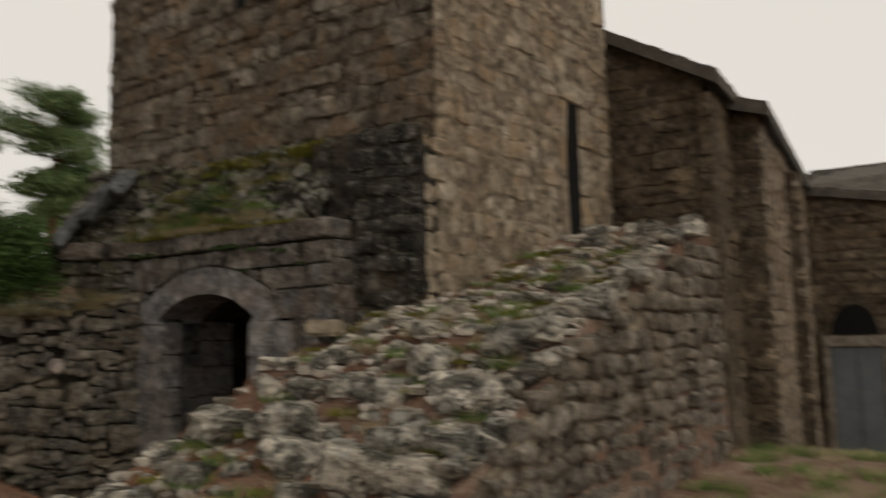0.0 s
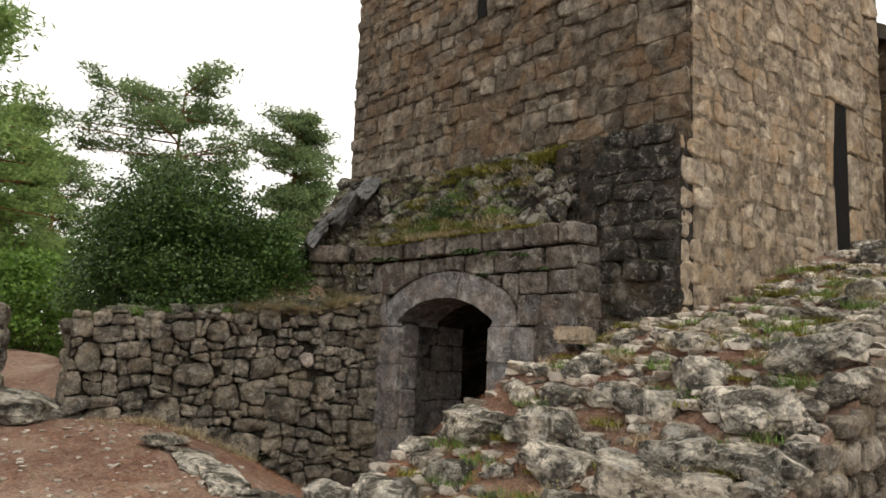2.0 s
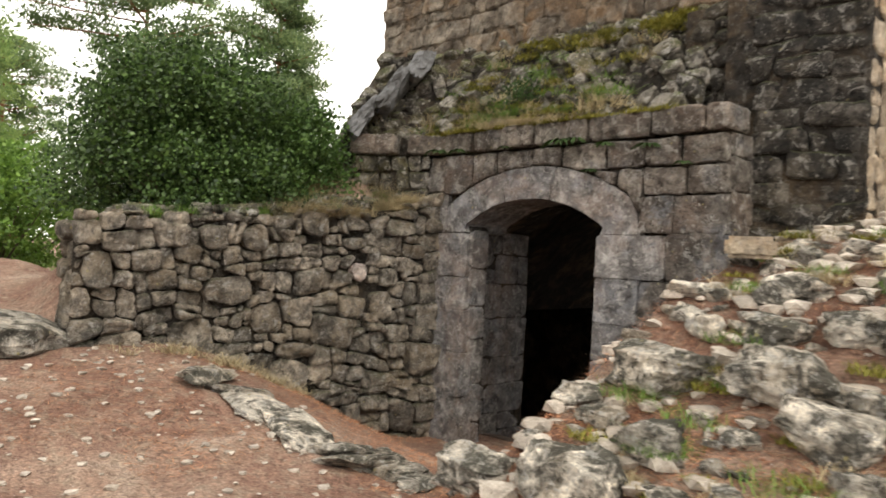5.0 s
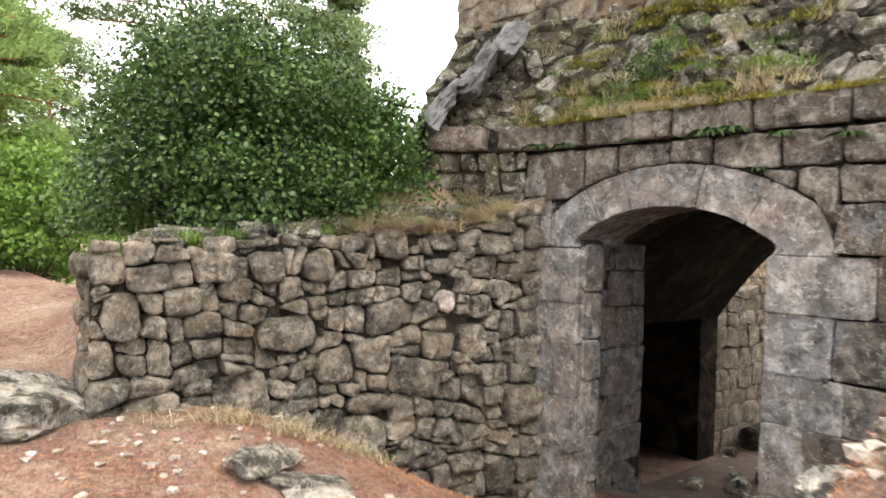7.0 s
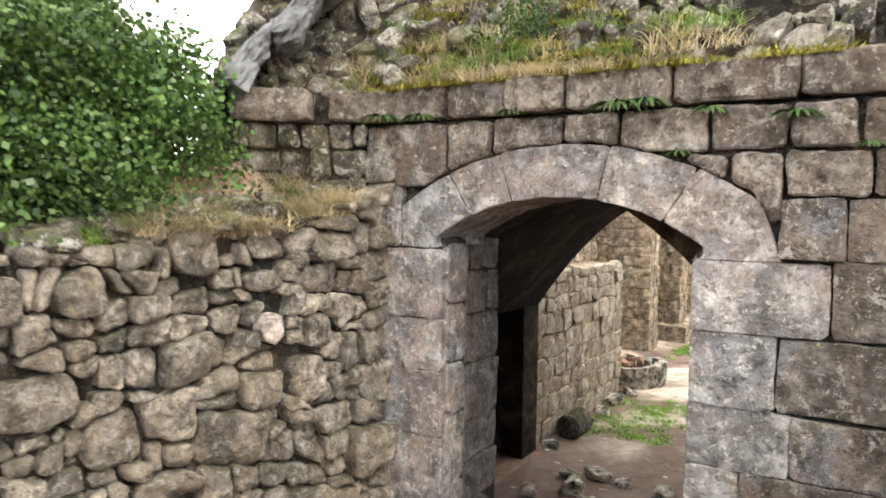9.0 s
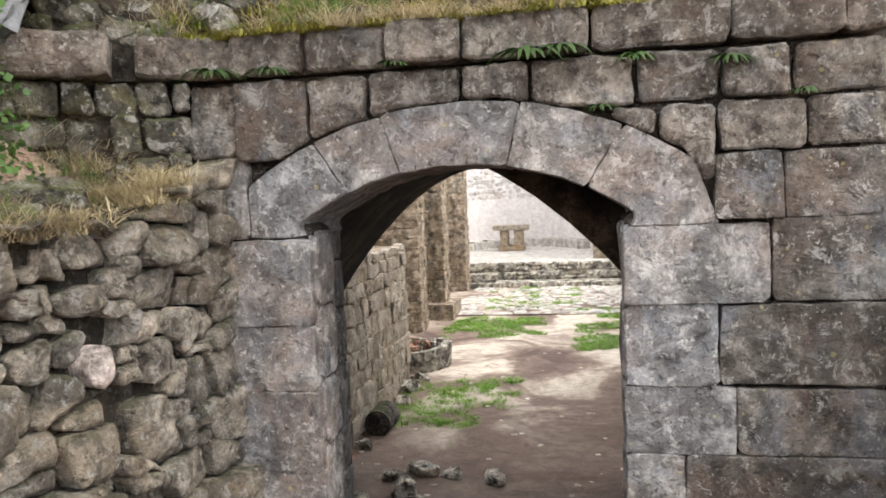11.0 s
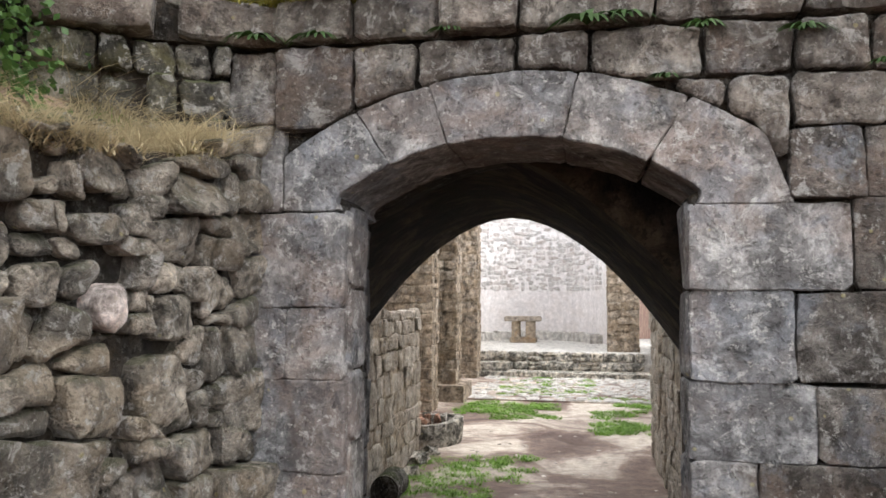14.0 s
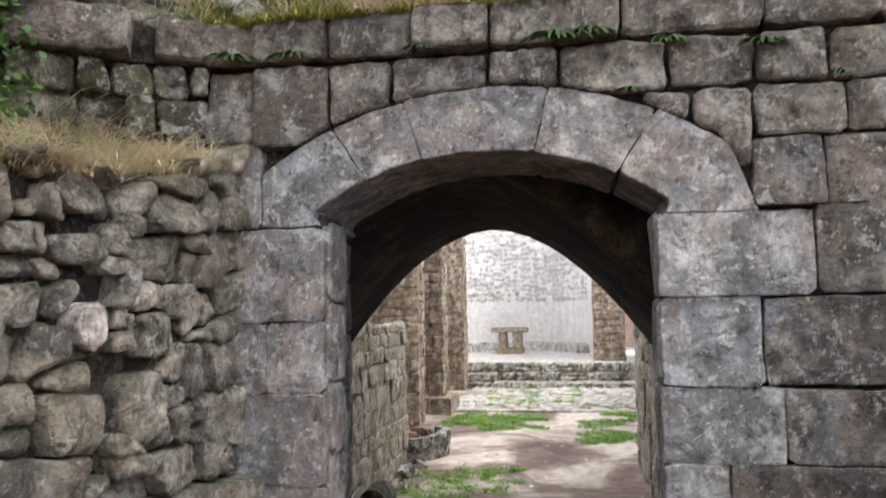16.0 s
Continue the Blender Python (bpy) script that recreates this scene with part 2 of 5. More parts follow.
M_SHRUB = leaf_mat("bright shrub leaf", (0.06, 0.13, 0.02), (0.16, 0.27, 0.05), 0.5, 0.35)
M_PINE = leaf_mat("pine needle", (0.075, 0.13, 0.055), (0.25, 0.33, 0.145), 0.65, 0.45)
M_LARCH = leaf_mat("pale conifer needle", (0.13, 0.22, 0.07), (0.32, 0.44, 0.15), 0.65, 0.45)
M_GRASS = leaf_mat("green grass", (0.07, 0.13, 0.025), (0.17, 0.27, 0.06), 0.6, 0.3)
M_STRAW = leaf_mat("dry grass", (0.26, 0.21, 0.12), (0.54, 0.46, 0.29), 0.8, 0.3)
M_MOSS = leaf_mat("olive moss", (0.10, 0.10, 0.015), (0.26, 0.24, 0.045), 0.8, 0.2)
M_NEEDLE = leaf_mat("fallen needles", (0.16, 0.05, 0.022), (0.52, 0.27, 0.15), 0.8, 0.1)
M_BARK = plain_mat("pine bark", (0.13, 0.06, 0.035), (0.27, 0.13, 0.07), 6.0, 0.9, 0.03)
M_TWIG = plain_mat("grey twig", (0.06, 0.05, 0.035), (0.12, 0.10, 0.07), 14.0)
M_SLATE = plain_mat("stone roof slab", (0.05, 0.045, 0.04), (0.14, 0.125, 0.105), 5.0, 0.85, 0.02)
M_DOOR = plain_mat("grey painted door", (0.10, 0.115, 0.125), (0.16, 0.18, 0.19), 3.0, 0.6)
# Flat black for sheets that stand in for the shade inside openings.
M_VOID_SHADE = plain_mat("black for unlit openings", (0.01, 0.01, 0.01), (0.015, 0.014, 0.013), 3.0, 0.95)
M_GLASSY = plain_mat("wet lime slab", (0.045, 0.045, 0.042), (0.19, 0.195, 0.20), 9.0, 0.9, 0.04)


# ---- building helpers ----
def mesh_ob(name, verts, faces, mat, parent=None, smooth=True, label=""):
    me = bpy.data.meshes.new(name)
    me.from_pydata([tuple(v) for v in verts], [], faces)
    if smooth:
        me.polygons.foreach_set("use_smooth", [True] * len(me.polygons))
    me.materials.append(mat)
    if smooth:
        me.set_sharp_from_angle(angle=radians(32))
    ob = new(name, me)
    if parent is not None:
        ob.parent = parent
    if label:
        tagged(ob, label)
    return ob


def thing(name, label, category, at=(0, 0, 0), kind="", group=""):
    ob = new(name)
    ob.location = at
    ob.empty_display_size = 0.1
    return tagged(ob, label, category, group, kind)


def prism(poly, z0, z1):
    """Closed upright prism over a plan polygon."""
    n = len(poly)
    vs = [(x, y, z0) for x, y in poly] + [(x, y, z1) for x, y in poly]
    fs = [tuple(range(n))[::-1], tuple(range(n, 2 * n))] + [(i, (i + 1) % n, n + (i + 1) % n, n + i) for i in range(n)]
    return vs, fs


def box(x0, x1, y0, y1, z0, z1):
    return prism([(x0, y0), (x1, y0), (x1, y1), (x0, y1)], z0, z1)


def merge(parts):
    vs, fs = [], []
    for v, f in parts:
        k = len(vs)
        vs += [tuple(p) for p in v]
        fs += [tuple(i + k for i in q) for q in f]
    return vs, fs


class Face:
    """A plane to lay masonry on: origin, the way along it, the way out of it and the way up it."""

    def __init__(self, o, u, n, v=(0, 0, 1)):
        self.o, self.u, self.n, self.v = (np.array(a, float) for a in (o, u, n, v))
        for a in (self.u, self.n, self.v):
            a /= np.linalg.norm(a)

    def place(self, p):
        p = np.asarray(p)
        return self.o + p[:, :1] * self.u + p[:, 1:2] * self.n + p[:, 2:3] * self.v


def dense(poly, n, cut):
    """Rounds a polygon's corners and spreads n points along it."""
    p = np.array(poly, float)
    q = []
    for i in range(len(p)):
        a, b, c = p[i - 1], p[i], p[(i + 1) % len(p)]
        for o in (a, c):
            d = o - b
            L = np.linalg.norm(d) + 1e-9
            q.append(b + d / L * min(cut, 0.45 * L))
    p = np.array(q)
    seg = np.linalg.norm(np.roll(p, -1, 0) - p, axis=1)
    s = np.r_[0, np.cumsum(seg)]
    t = np.linspace(0, s[-1], n, endpoint=False)
    pp = np.vstack([p, p[:1]])
    return np.stack([np.interp(t, s, pp[:, 0]), np.interp(t, s, pp[:, 1])], 1)


def stone_geo(poly, out, rng, n=14, cut=0.03, bevel=0.025, bulge=0.02, rough=0.008, back=0.1, lean=0.0):
    """One stone over a 2D outline: sides, worn edge, uneven dressed front. Points are (along, out, up)."""
    p = dense(poly, n, cut)
    c = p.mean(0)
    nxt, prv = np.roll(p, -1, 0), np.roll(p, 1, 0)
    tan = nxt - prv
    tan /= np.linalg.norm(tan, axis=1)[:, None] + 1e-9
    nor = np.stack([tan[:, 1], -tan[:, 0]], 1)
    area = 0.5 * np.sum(p[:, 0] * nxt[:, 1] - nxt[:, 0] * p[:, 1])
    if area < 0:
        nor = -nor
    size = math.sqrt(abs(area))
    sx, sy, sz = rng.uniform(-40, 40, 3)
    p = p + nor * np.array([noise.noise((q[0] * 9 + sx, q[1] * 9 + sy, sz)) + 0.5 * noise.noise((q[0] * 25 + sx, q[1] * 25 + sy, sz)) for q in p])[:, None] * rough * 1.2
    bv = min(bevel, 0.18 * size)
    tilt = rng.normal(0, 0.05 + lean, 2) * min(1.0, 0.25 / max(size, 0.05))

    def ring(q, o, amp):
        z = o + (q - c) @ tilt + np.array([noise.noise((w[0] * 7 + sy, w[1] * 7 + sx, sz)) + 0.6 * noise.noise((w[0] * 19 + sy, w[1] * 19 + sx, sz)) for w in q]) * amp
        return np.stack([q[:, 0], z, q[:, 1]], 1)
    inner = p - nor * bv
    ci = inner.mean(0)
    steps = (0.66, 0.33) if size < 0.22 or n < 14 else (0.78, 0.55, 0.3)
    rings = [np.stack([p[:, 0], np.full(n, -back), p[:, 1]], 1), ring(p, out - bv, rough), ring(inner, out, rough * 1.3)]
    rings += [ring(ci + (inner - ci) * s, out + bulge * (1 - s * s), rough * 1.6) for s in steps]
    rings.append(ring(np.array([ci]), out + bulge, rough * 1.6))
    vs = np.vstack(rings)
    m = len(rings) - 1
    fs = []
    for k in range(m - 1):
        for i in range(n):
            j = (i + 1) % n
            fs.append((k * n + i, k * n + j, (k + 1) * n + j, (k + 1) * n + i))
    for i in range(n):
        fs.append(((m - 1) * n + i, (m - 1) * n + (i + 1) % n, m * n))
    return vs, [f[::-1] for f in fs] if area > 0 else fs


def lay(face, polys, parent, mat, rng, name="stone", out=0.05, spread=0.02, n=14, gap=0.012, joined=None, pick=None, **kw):
    """Lays stones on a face: each an object under parent, or all in the list joined."""
    for k, poly in enumerate(polys):
        p = np.array(poly, float)
        c = p.mean(0)
        d = p - c
        p = c + d * np.maximum(0.4, 1 - gap / (np.linalg.norm(d, axis=1)[:, None] + 1e-6))
        vs, fs = stone_geo(p, out + rng.normal(0, spread), rng, n=n, **kw)
        vs = face.place(vs)
        if joined is not None:
            joined.append((vs, fs))
        else:
            mesh_ob(name, vs, fs, pick(c) if pick else mat, parent)


def clip_half(poly, a, b):
    """The part of poly on which a . p <= b."""
    res = []
    for i in range(len(poly)):
        p, q = poly[i], poly[(i + 1) % len(poly)]
        dp, dq = np.dot(a, p) - b, np.dot(a, q) - b
        if dp <= 0:
            res.append(p)
        if dp * dq < 0:
            res.append(p + (q - p) * (dp / (dp - dq)))
    return res


def rubble(region, count, rng, flat=1.4, relax=3, vary=0.35):
    """Fitted rubble: outlines of count stones that share out a convex region (power diagram), wider than tall."""
    reg = np.array(region, float) * (1, flat)
    lo, hi = reg.min(0), reg.max(0)
    halves = []
    m = len(reg)
    area = 0.5 * sum(reg[i][0] * reg[(i + 1) % m][1] - reg[(i + 1) % m][0] * reg[i][1] for i in range(m))
    if area < 0:
        reg = reg[::-1]
    for i in range(m):
        e = reg[(i + 1) % m] - reg[i]
        a = np.array([e[1], -e[0]])
        halves.append((a, a @ reg[i]))
    pts = []
    while len(pts) < count:
        q = lo + rng.random(2) * (hi - lo)
        if all(a @ q <= b for a, b in halves):
            pts.append(q)
    pts = np.array(pts)
    r = math.sqrt(abs(area) / count)
    w = (rng.random(count) ** 2) * (r * r) * vary
    cells = []
    for step in range(relax + 1):
        cells = []
        for i in range(count):
            poly = list(reg)
            d = pts - pts[i]
            near = np.argsort((d ** 2).sum(1))[1:26]
            for j in near:
                a = d[j]
                b = (pts[j] @ pts[j] - pts[i] @ pts[i] + w[i] - w[j]) / 2
                poly = clip_half(poly, a, b)
                if len(poly) < 3:
                    break
            cells.append(np.array(poly) if len(poly) > 2 else None)
        if step < relax:
            for i, c in enumerate(cells):
                if c is not None:
                    pts[i] = c.mean(0)
    return [c / (1, flat) for c in cells if c is not None and np.ptp(c[:, 0]) > 0.025 and np.ptp(c[:, 1]) > 0.025]


def courses(u0, u1, v0, v1, rng, h=(0.2, 0.34), w=(0.28, 0.7), jitter=0.012, holes=(), lean=None):
    """Coursed masonry: uneven rows of blocks, leaving out the holes (u0, u1, v0, v1)."""
    polys = []
    v = v0
    while v < v1 - 0.05:
        hh = min(rng.uniform(*h), v1 - v)
        if v1 - v - hh < 0.12:
            hh = v1 - v
        a0, a1 = (u0, u1) if lean is None else lean(v + hh / 2)
        u = a0
        while u < a1 - 0.02:
            ww = rng.uniform(*w) * (1.0 if hh > 0.25 else 0.85)
            if a1 - u - ww < 0.18:
                ww = a1 - u
            q = np.array([(u, v), (u + ww, v), (u + ww, v + hh), (u, v + hh)])
            rows = [q]
            if hh > 0.27 and rng.random() < 0.16:
                rows = [np.array([(u, v), (u + ww, v), (u + ww, v + hh / 2), (u, v + hh / 2)]), np.array([(u, v + hh / 2), (u + ww, v + hh / 2), (u + ww, v + hh), (u, v + hh)])]
            for q in rows:
                q = q + rng.normal(0, jitter, q.shape)
                a, b, c, d = q[:, 0].min(), q[:, 0].max(), q[:, 1].min(), q[:, 1].max()
                blocked = False
                for x0, x1, y0, y1 in holes:
                    if b > x0 and a < x1 and d > y0 and c < y1:
                        if a < x0 - 0.1 and b > x0:
                            q[:, 0] = np.minimum(q[:, 0], x0)
                        elif b > x1 + 0.1 and a < x1:
                            q[:, 0] = np.maximum(q[:, 0], x1)
                        elif c < y0 - 0.08:
                            q[:, 1] = np.minimum(q[:, 1], y0)
                        elif d > y1 + 0.08:
                            q[:, 1] = np.maximum(q[:, 1], y1)
                        else:
                            blocked = True
                if not blocked:
                    polys.append(q)
            u += ww
        v += hh
    return polys


def fieldstone(u0, u1, v0, v1, rng, inside=None, h=(0.12, 0.24), w=(0.14, 0.36), wave=0.07, jitter=0.022):
    """Roughly coursed fieldstone: rows that wander, with corners knocked about and cut off."""
    s = rng.uniform(0, 50)
    polys = []
    for q in courses(u0, u1, v0, v1, rng, h=h, w=w, jitter=0.0):
        q = np.array(q)
        ring = []
        for i in range(4):
            a, b = q[i], q[(i + 1) % 4]
            ring += [a, (a + b) / 2]
        ring = np.array(ring)
        if rng.random() < 0.75:
            k = 2 * int(rng.integers(4))
            ring[k] = ring[k] * 0.55 + 0.225 * (ring[k - 1] + ring[(k + 1) % 8])
        moved = []
        for x, y in ring:
            moved.append((x + wave * noise.noise((x * 1.9 + s, y * 1.9, 1.0)) + jitter * 1.6 * noise.noise((x * 7 + s, y * 7, 5.0)), y + wave * noise.noise((x * 1.9, y * 1.9 + s, 9.0)) + jitter * 1.6 * noise.noise((x * 7, y * 7 + s, 7.0))))
        moved = np.array(moved)
        if inside is None or inside(*moved.mean(0)):
            polys.append(moved)
    return polys


def sstep(a, b, x):
    t = min(1.0, max(0.0, (x - a) / (b - a)))
    return t * t * (3 - 2 * t)


def fbm(x, y, s):
    return noise.noise((x * s, y * s, 3.1)) + 0.5 * noise.noise((x * s * 2.1, y * s * 2.1, 7.7))


# ---- ground ----
WALL_A, WALL_B = (-1.30, 0.0), (-1.90, -3.55)


def wall_x(y):
    return -1.30 + 0.169 * y


def height(x, y):
    """Height of the ground: trodden yard, hollow before the portal, bank behind the rubble wall, rubble mound, nave floor."""
    g = 1.32 + 0.6 * sstep(1.5, -2.5, x) + 0.2 * math.exp(-((x - 2.2) ** 2 + (y + 4.6) ** 2) / 2.2)
    g += 0.5 * sstep(-2.2, -7.0, x) + 0.05 * fbm(x, y, 0.9) + 0.03 * fbm(x, y, 3.3)
    if x > 4.5:
        g -= 1.25 * sstep(3.0, 12.5, y)
    g -= (g - 0.78) * sstep(-2.9, -0.15, y) * sstep(1.95, 1.45, x)
    if x > 1.0 and y > -3.4 and x < 4.86 and y < 3.72:
        m = 2.75 + (0.33 if y > -0.5 else 0.55) * (y + 0.5) + 0.06 * fbm(x, y, 1.7)
        g += (max(m, g) - g) * sstep(1.62 + 0.34 * sstep(-1.2, 0.0, y), 1.97 + 0.34 * sstep(-1.2, 0.0, y), x)
    if x < wall_x(y) - 0.25 and y > -3.7:
        bank = 2.93 + 0.1 * (y + 3.5) + 0.38 * sstep(0.25, 0.95, wall_x(y) - x) * sstep(-1.7, -0.4, y) + 0.05 * fbm(x, y, 1.1)
        g += (max(bank, g) - g) * sstep(-3.5, -2.6, y) * sstep(-5.2, -3.4, x)
    inside = sstep(0.0, 0.1, y) * sstep(-4.35, -4.25, x) * sstep(1.9, 1.7, x) if y < 5.4 else sstep(-5.6, -5.4, x) * sstep(3.35, 3.25, x)
    if inside > 0:
        f = 0.78 - 0.78 * sstep(0.2, 3.4, y) + 0.02 * fbm(x, y, 1.5)
        g += (f - g) * inside
    return g


def spread(lo, hi, step, far, grow=1.35):
    a = list(np.arange(lo, hi + 1e-6, step))
    s, p = step, a[-1]
    up = []
    while p < far:
        s *= grow
        p += s
        up.append(p)
    s, p = step, a[0]
    dn = []
    while p > -far:
        s *= grow
        p -= s
        dn.append(p)
    return dn[::-1] + a + up


gx = spread(-6.5, 8.5, 0.1, 400)
gy = [y for y in spread(-8, 6, 0.1, 400) if y < 6] + list(np.arange(6.1, 32, 0.3)) + [36, 45, 60, 90, 150, 250, 400]
gv = [(x, y, height(x, y)) for y in gy for x in gx]
W = len(gx)
gf = [(j * W + i, j * W + i + 1, (j + 1) * W + i + 1, (j + 1) * W + i) for j in range(len(gy) - 1) for i in range(W - 1)]
ground = tagged(mesh_ob("ground", gv, gf, M_GROUND), "reddish trodden earth with grit and pine needles", "ground", kind="structure")

# ---- porch with its portal ----
rng = np.random.default_rng(5)
PORCH = Face((0, 0, 0), (1, 0, 0), (0, -1, 0))
HALF, SPRING, CROWN = 0.86, 3.06, 3.335


def intrados(x):
    R = (HALF ** 2 + (CROWN - SPRING) ** 2) / (2 * (CROWN - SPRING))
    return CROWN - R + math.sqrt(max(0.0, R * R - x * x))


def extrados(x):
    return 3.65 - 1.97 + math.sqrt(max(0.0, 1.97 ** 2 - (x - 0.03) ** 2))


xs = [-HALF + 2 * HALF * i / 16 for i in range(17)]
outline = [(-1.42, 0.3), (-0.80, 0.3), (-0.80, SPRING - 0.02)] + [(x, intrados(x) + 0.02) for x in xs] + [(0.80, SPRING - 0.02), (0.80, 0.3), (1.96, 0.3), (1.96, 3.83), (-1.42, 3.83)]


def extrude_xz(poly, y0, y1):
    n = len(poly)
    vs = [(x, y0, z) for x, z in poly] + [(x, y1, z) for x, z in poly]
    fs = [tuple(range(n)), tuple(range(n, 2 * n))[::-1]] + [(i, n + i, n + (i + 1) % n, (i + 1) % n) for i in range(n)]
    return vs, fs


WIDE = 1.08
rear = [(-1.42, 0.3), (-WIDE, 0.3), (-WIDE, 3.06)] + [(x, intrados(x) + 0.10) for x in xs] + [(WIDE, 3.06), (WIDE, 0.3), (1.96, 0.3), (1.96, 3.83), (-1.42, 3.83)]
# The near-black core doubles as painted shade on the inner doorway's soffit.
vs, fs = merge([extrude_xz(outline, 0.02, 0.27), extrude_xz(rear, 0.27, 1.30)])
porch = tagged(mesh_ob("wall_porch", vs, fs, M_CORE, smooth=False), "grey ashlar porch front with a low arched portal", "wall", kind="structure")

# voussoirs, with a splayed inner edge
cuts = [-0.86, -0.58, -0.30, 0.24, 0.62, 0.86]
for a, b in zip(cuts, cuts[1:]):
    lo = [(x, intrados(x)) for x in np.linspace(a, b, 5)]
    hi = [(x, extrados(x)) for x in np.linspace(b * 1.31, a * 1.31, 5)]
    if a == -0.86:
        p = [(-1.13, 3.0), (-0.83, 3.0)] + lo + hi
    elif b == 0.86:
        p = [(0.83, 3.0), (1.24, 3.0)] + hi + lo
    else:
        p = lo + hi
    lay(PORCH, [p], porch, M_PORTAL, rng, name="voussoir", out=0.045, spread=0.003, n=44, gap=0.001, cut=0.005, bevel=0.006, bulge=0.003, rough=0.006, back=0.62)
# springers and jamb blocks: (x0, x1, z0, z1)
JAMB = [(-1.42, -1.13, 3.0, 3.42), (-1.42, -0.80, 2.53, 2.99), (-1.42, -1.10, 2.18, 2.53), (-1.10, -0.80, 2.18, 2.53), (-1.42, -0.79, 1.74, 2.18), (-1.42, -0.78, 1.27, 1.74),
        (-1.42, -0.77, 0.60, 1.27), (0.79, 1.46, 2.62, 3.0), (0.79, 1.22, 2.22, 2.62), (0.78, 1.30, 1.88, 2.22), (0.78, 1.06, 1.40, 1.88), (0.77, 1.15, 0.7, 1.40)]
for x0, x1, z0, z1 in JAMB:
    lay(PORCH, [[(x0, z0), (x1, z0), (x1, z1), (x0, z1)]], porch, M_PORTAL, rng, name="jamb_block", out=0.045, spread=0.004, n=36, gap=-0.001, cut=0.008, bevel=0.006, bulge=0.004, rough=0.007)
kw_j = dict(out=0.045, spread=0.004, n=34, gap=0.004, cut=0.012, bevel=0.011, bulge=0.004, rough=0.007)
for face, sgn in ((Face((-0.80, 0, 0), (0, 1, 0), (1, 0, 0)), 1), (Face((0.80, 0, 0), (0, 1, 0), (-1, 0, 0)), -1)):
    for z0, z1 in ((0.55, 1.0), (1.0, 1.40), (1.40, 1.88), (1.88, 2.22), (2.22, 2.62), (2.62, 3.03)):
        lay(face, [[(0.0, z0), (0.265, z0), (0.265, z1), (0.0, z1)]], porch, M_PORTAL, rng, name="reveal_block", **dict(kw_j, out=0.018, n=22, back=0.02, cut=0.03, bevel=0.014))
# deeper part of the doorway, set back behind the frame
for face in (Face((-WIDE, 0.27, 0), (0, 1, 0), (1, 0, 0)), Face((WIDE, 0.27, 0), (0, 1, 0), (-1, 0, 0))):
    lay(face, courses(0.0, 1.03, 0.55, 3.04, rng, h=(0.3, 0.46), w=(0.35, 0.6), jitter=0.006), porch, M_PORTAL, rng, name="reveal_block", out=0.012, spread=0.004, n=16, gap=0.003, cut=0.015, bevel=0.01, bulge=0.003, rough=0.006, back=0.02)
# field blocks on the other side and over the arch
FIELD = [(1.31, 1.98, 1.89, 2.21), (1.23, 1.98, 2.23, 2.61), (1.47, 1.98, 2.63, 3.02), (1.06, 1.98, 1.40, 1.88), (1.15, 1.98, 0.8, 1.40),
         (1.22, 1.52, 3.02, 3.33), (1.53, 1.98, 3.02, 3.33)]
ROWA = [(-1.42, -1.17, 3.43, 3.82), (-1.16, -0.77, 3.40, 3.82), (-0.76, -0.46, 3.5, 3.82), (-0.45, 0.02, 3.5, 3.82), (0.03, 0.36, 3.5, 3.82), (0.37, 0.86, 3.58, 3.82), (0.87, 1.25, 3.58, 3.82),
        (1.26, 1.56, 3.58, 3.82), (1.57, 1.97, 3.58, 3.82), (0.74, 0.95, 3.3, 3.57), (0.96, 1.23, 3.2, 3.57), (1.24, 1.62, 3.34, 3.57), (1.63, 1.98, 3.34, 3.57)]
for group_of, mt, joint in ((FIELD, M_FIELD, -0.003), (ROWA, M_ASHLAR, 0.006)):
    for x0, x1, z0, z1 in group_of:
        q = np.array([(x0 + rng.normal(0, 0.006), z1 + rng.normal(0, 0.006)), (x0, z0)] + [(x, max(z0, extrados(x) + 0.004) if abs(x) < 1.12 and z1 > 3.2 else z0) for x in np.linspace(x0, x1, 5)[1:-1]] + [(x1, max(z0, extrados(x1) + 0.004) if abs(x1) < 1.12 and z1 > 3.2 else z0), (x1 + rng.normal(0, 0.006), z1 + rng.normal(0, 0.006))])
        q[1, 1] = max(z0, extrados(x0) + 0.004) if abs(x0) < 1.12 and z1 > 3.2 else z0
        lay(PORCH, [q], porch, mt, rng, name="block", out=0.05, spread=0.003 if joint < 0 else 0.009, n=40, gap=joint, cut=0.004 if joint < 0 else 0.018, bevel=0.005 if joint < 0 else 0.012, bulge=0.004, rough=0.007 if joint < 0 else 0.013)
# cornice
u = -2.35
while u < 1.95:
    w = min(rng.uniform(0.32, 0.75), 1.98 - u)
    sk = -0.63 * max(0.0, (-1.42 - u - w * 0.5) / 1.03)
    lay(Face((0, 0.30 + sk, 0), (1, -0.5 * (sk < 0), 0), (-0.5 * (sk < 0), -1, 0)) if sk == 0 else Face((u + w / 2, 0.25 + sk, 0), (1, 0.5, 0), (0.5, -1, 0)), [[(u, 3.84), (u + w, 3.84), (u + w, 4.06), (u, 4.06)] if sk == 0 else [(-w / 2, 3.84), (w / 2, 3.84), (w / 2, 4.06), (-w / 2, 4.06)]],
        porch, M_ASHLAR, rng, name="cornice_block", out=0.39, spread=0.015, n=24, gap=0.006, cut=0.022, bevel=0.018, bulge=0.008, rough=0.008, back=0.0)
    u += w
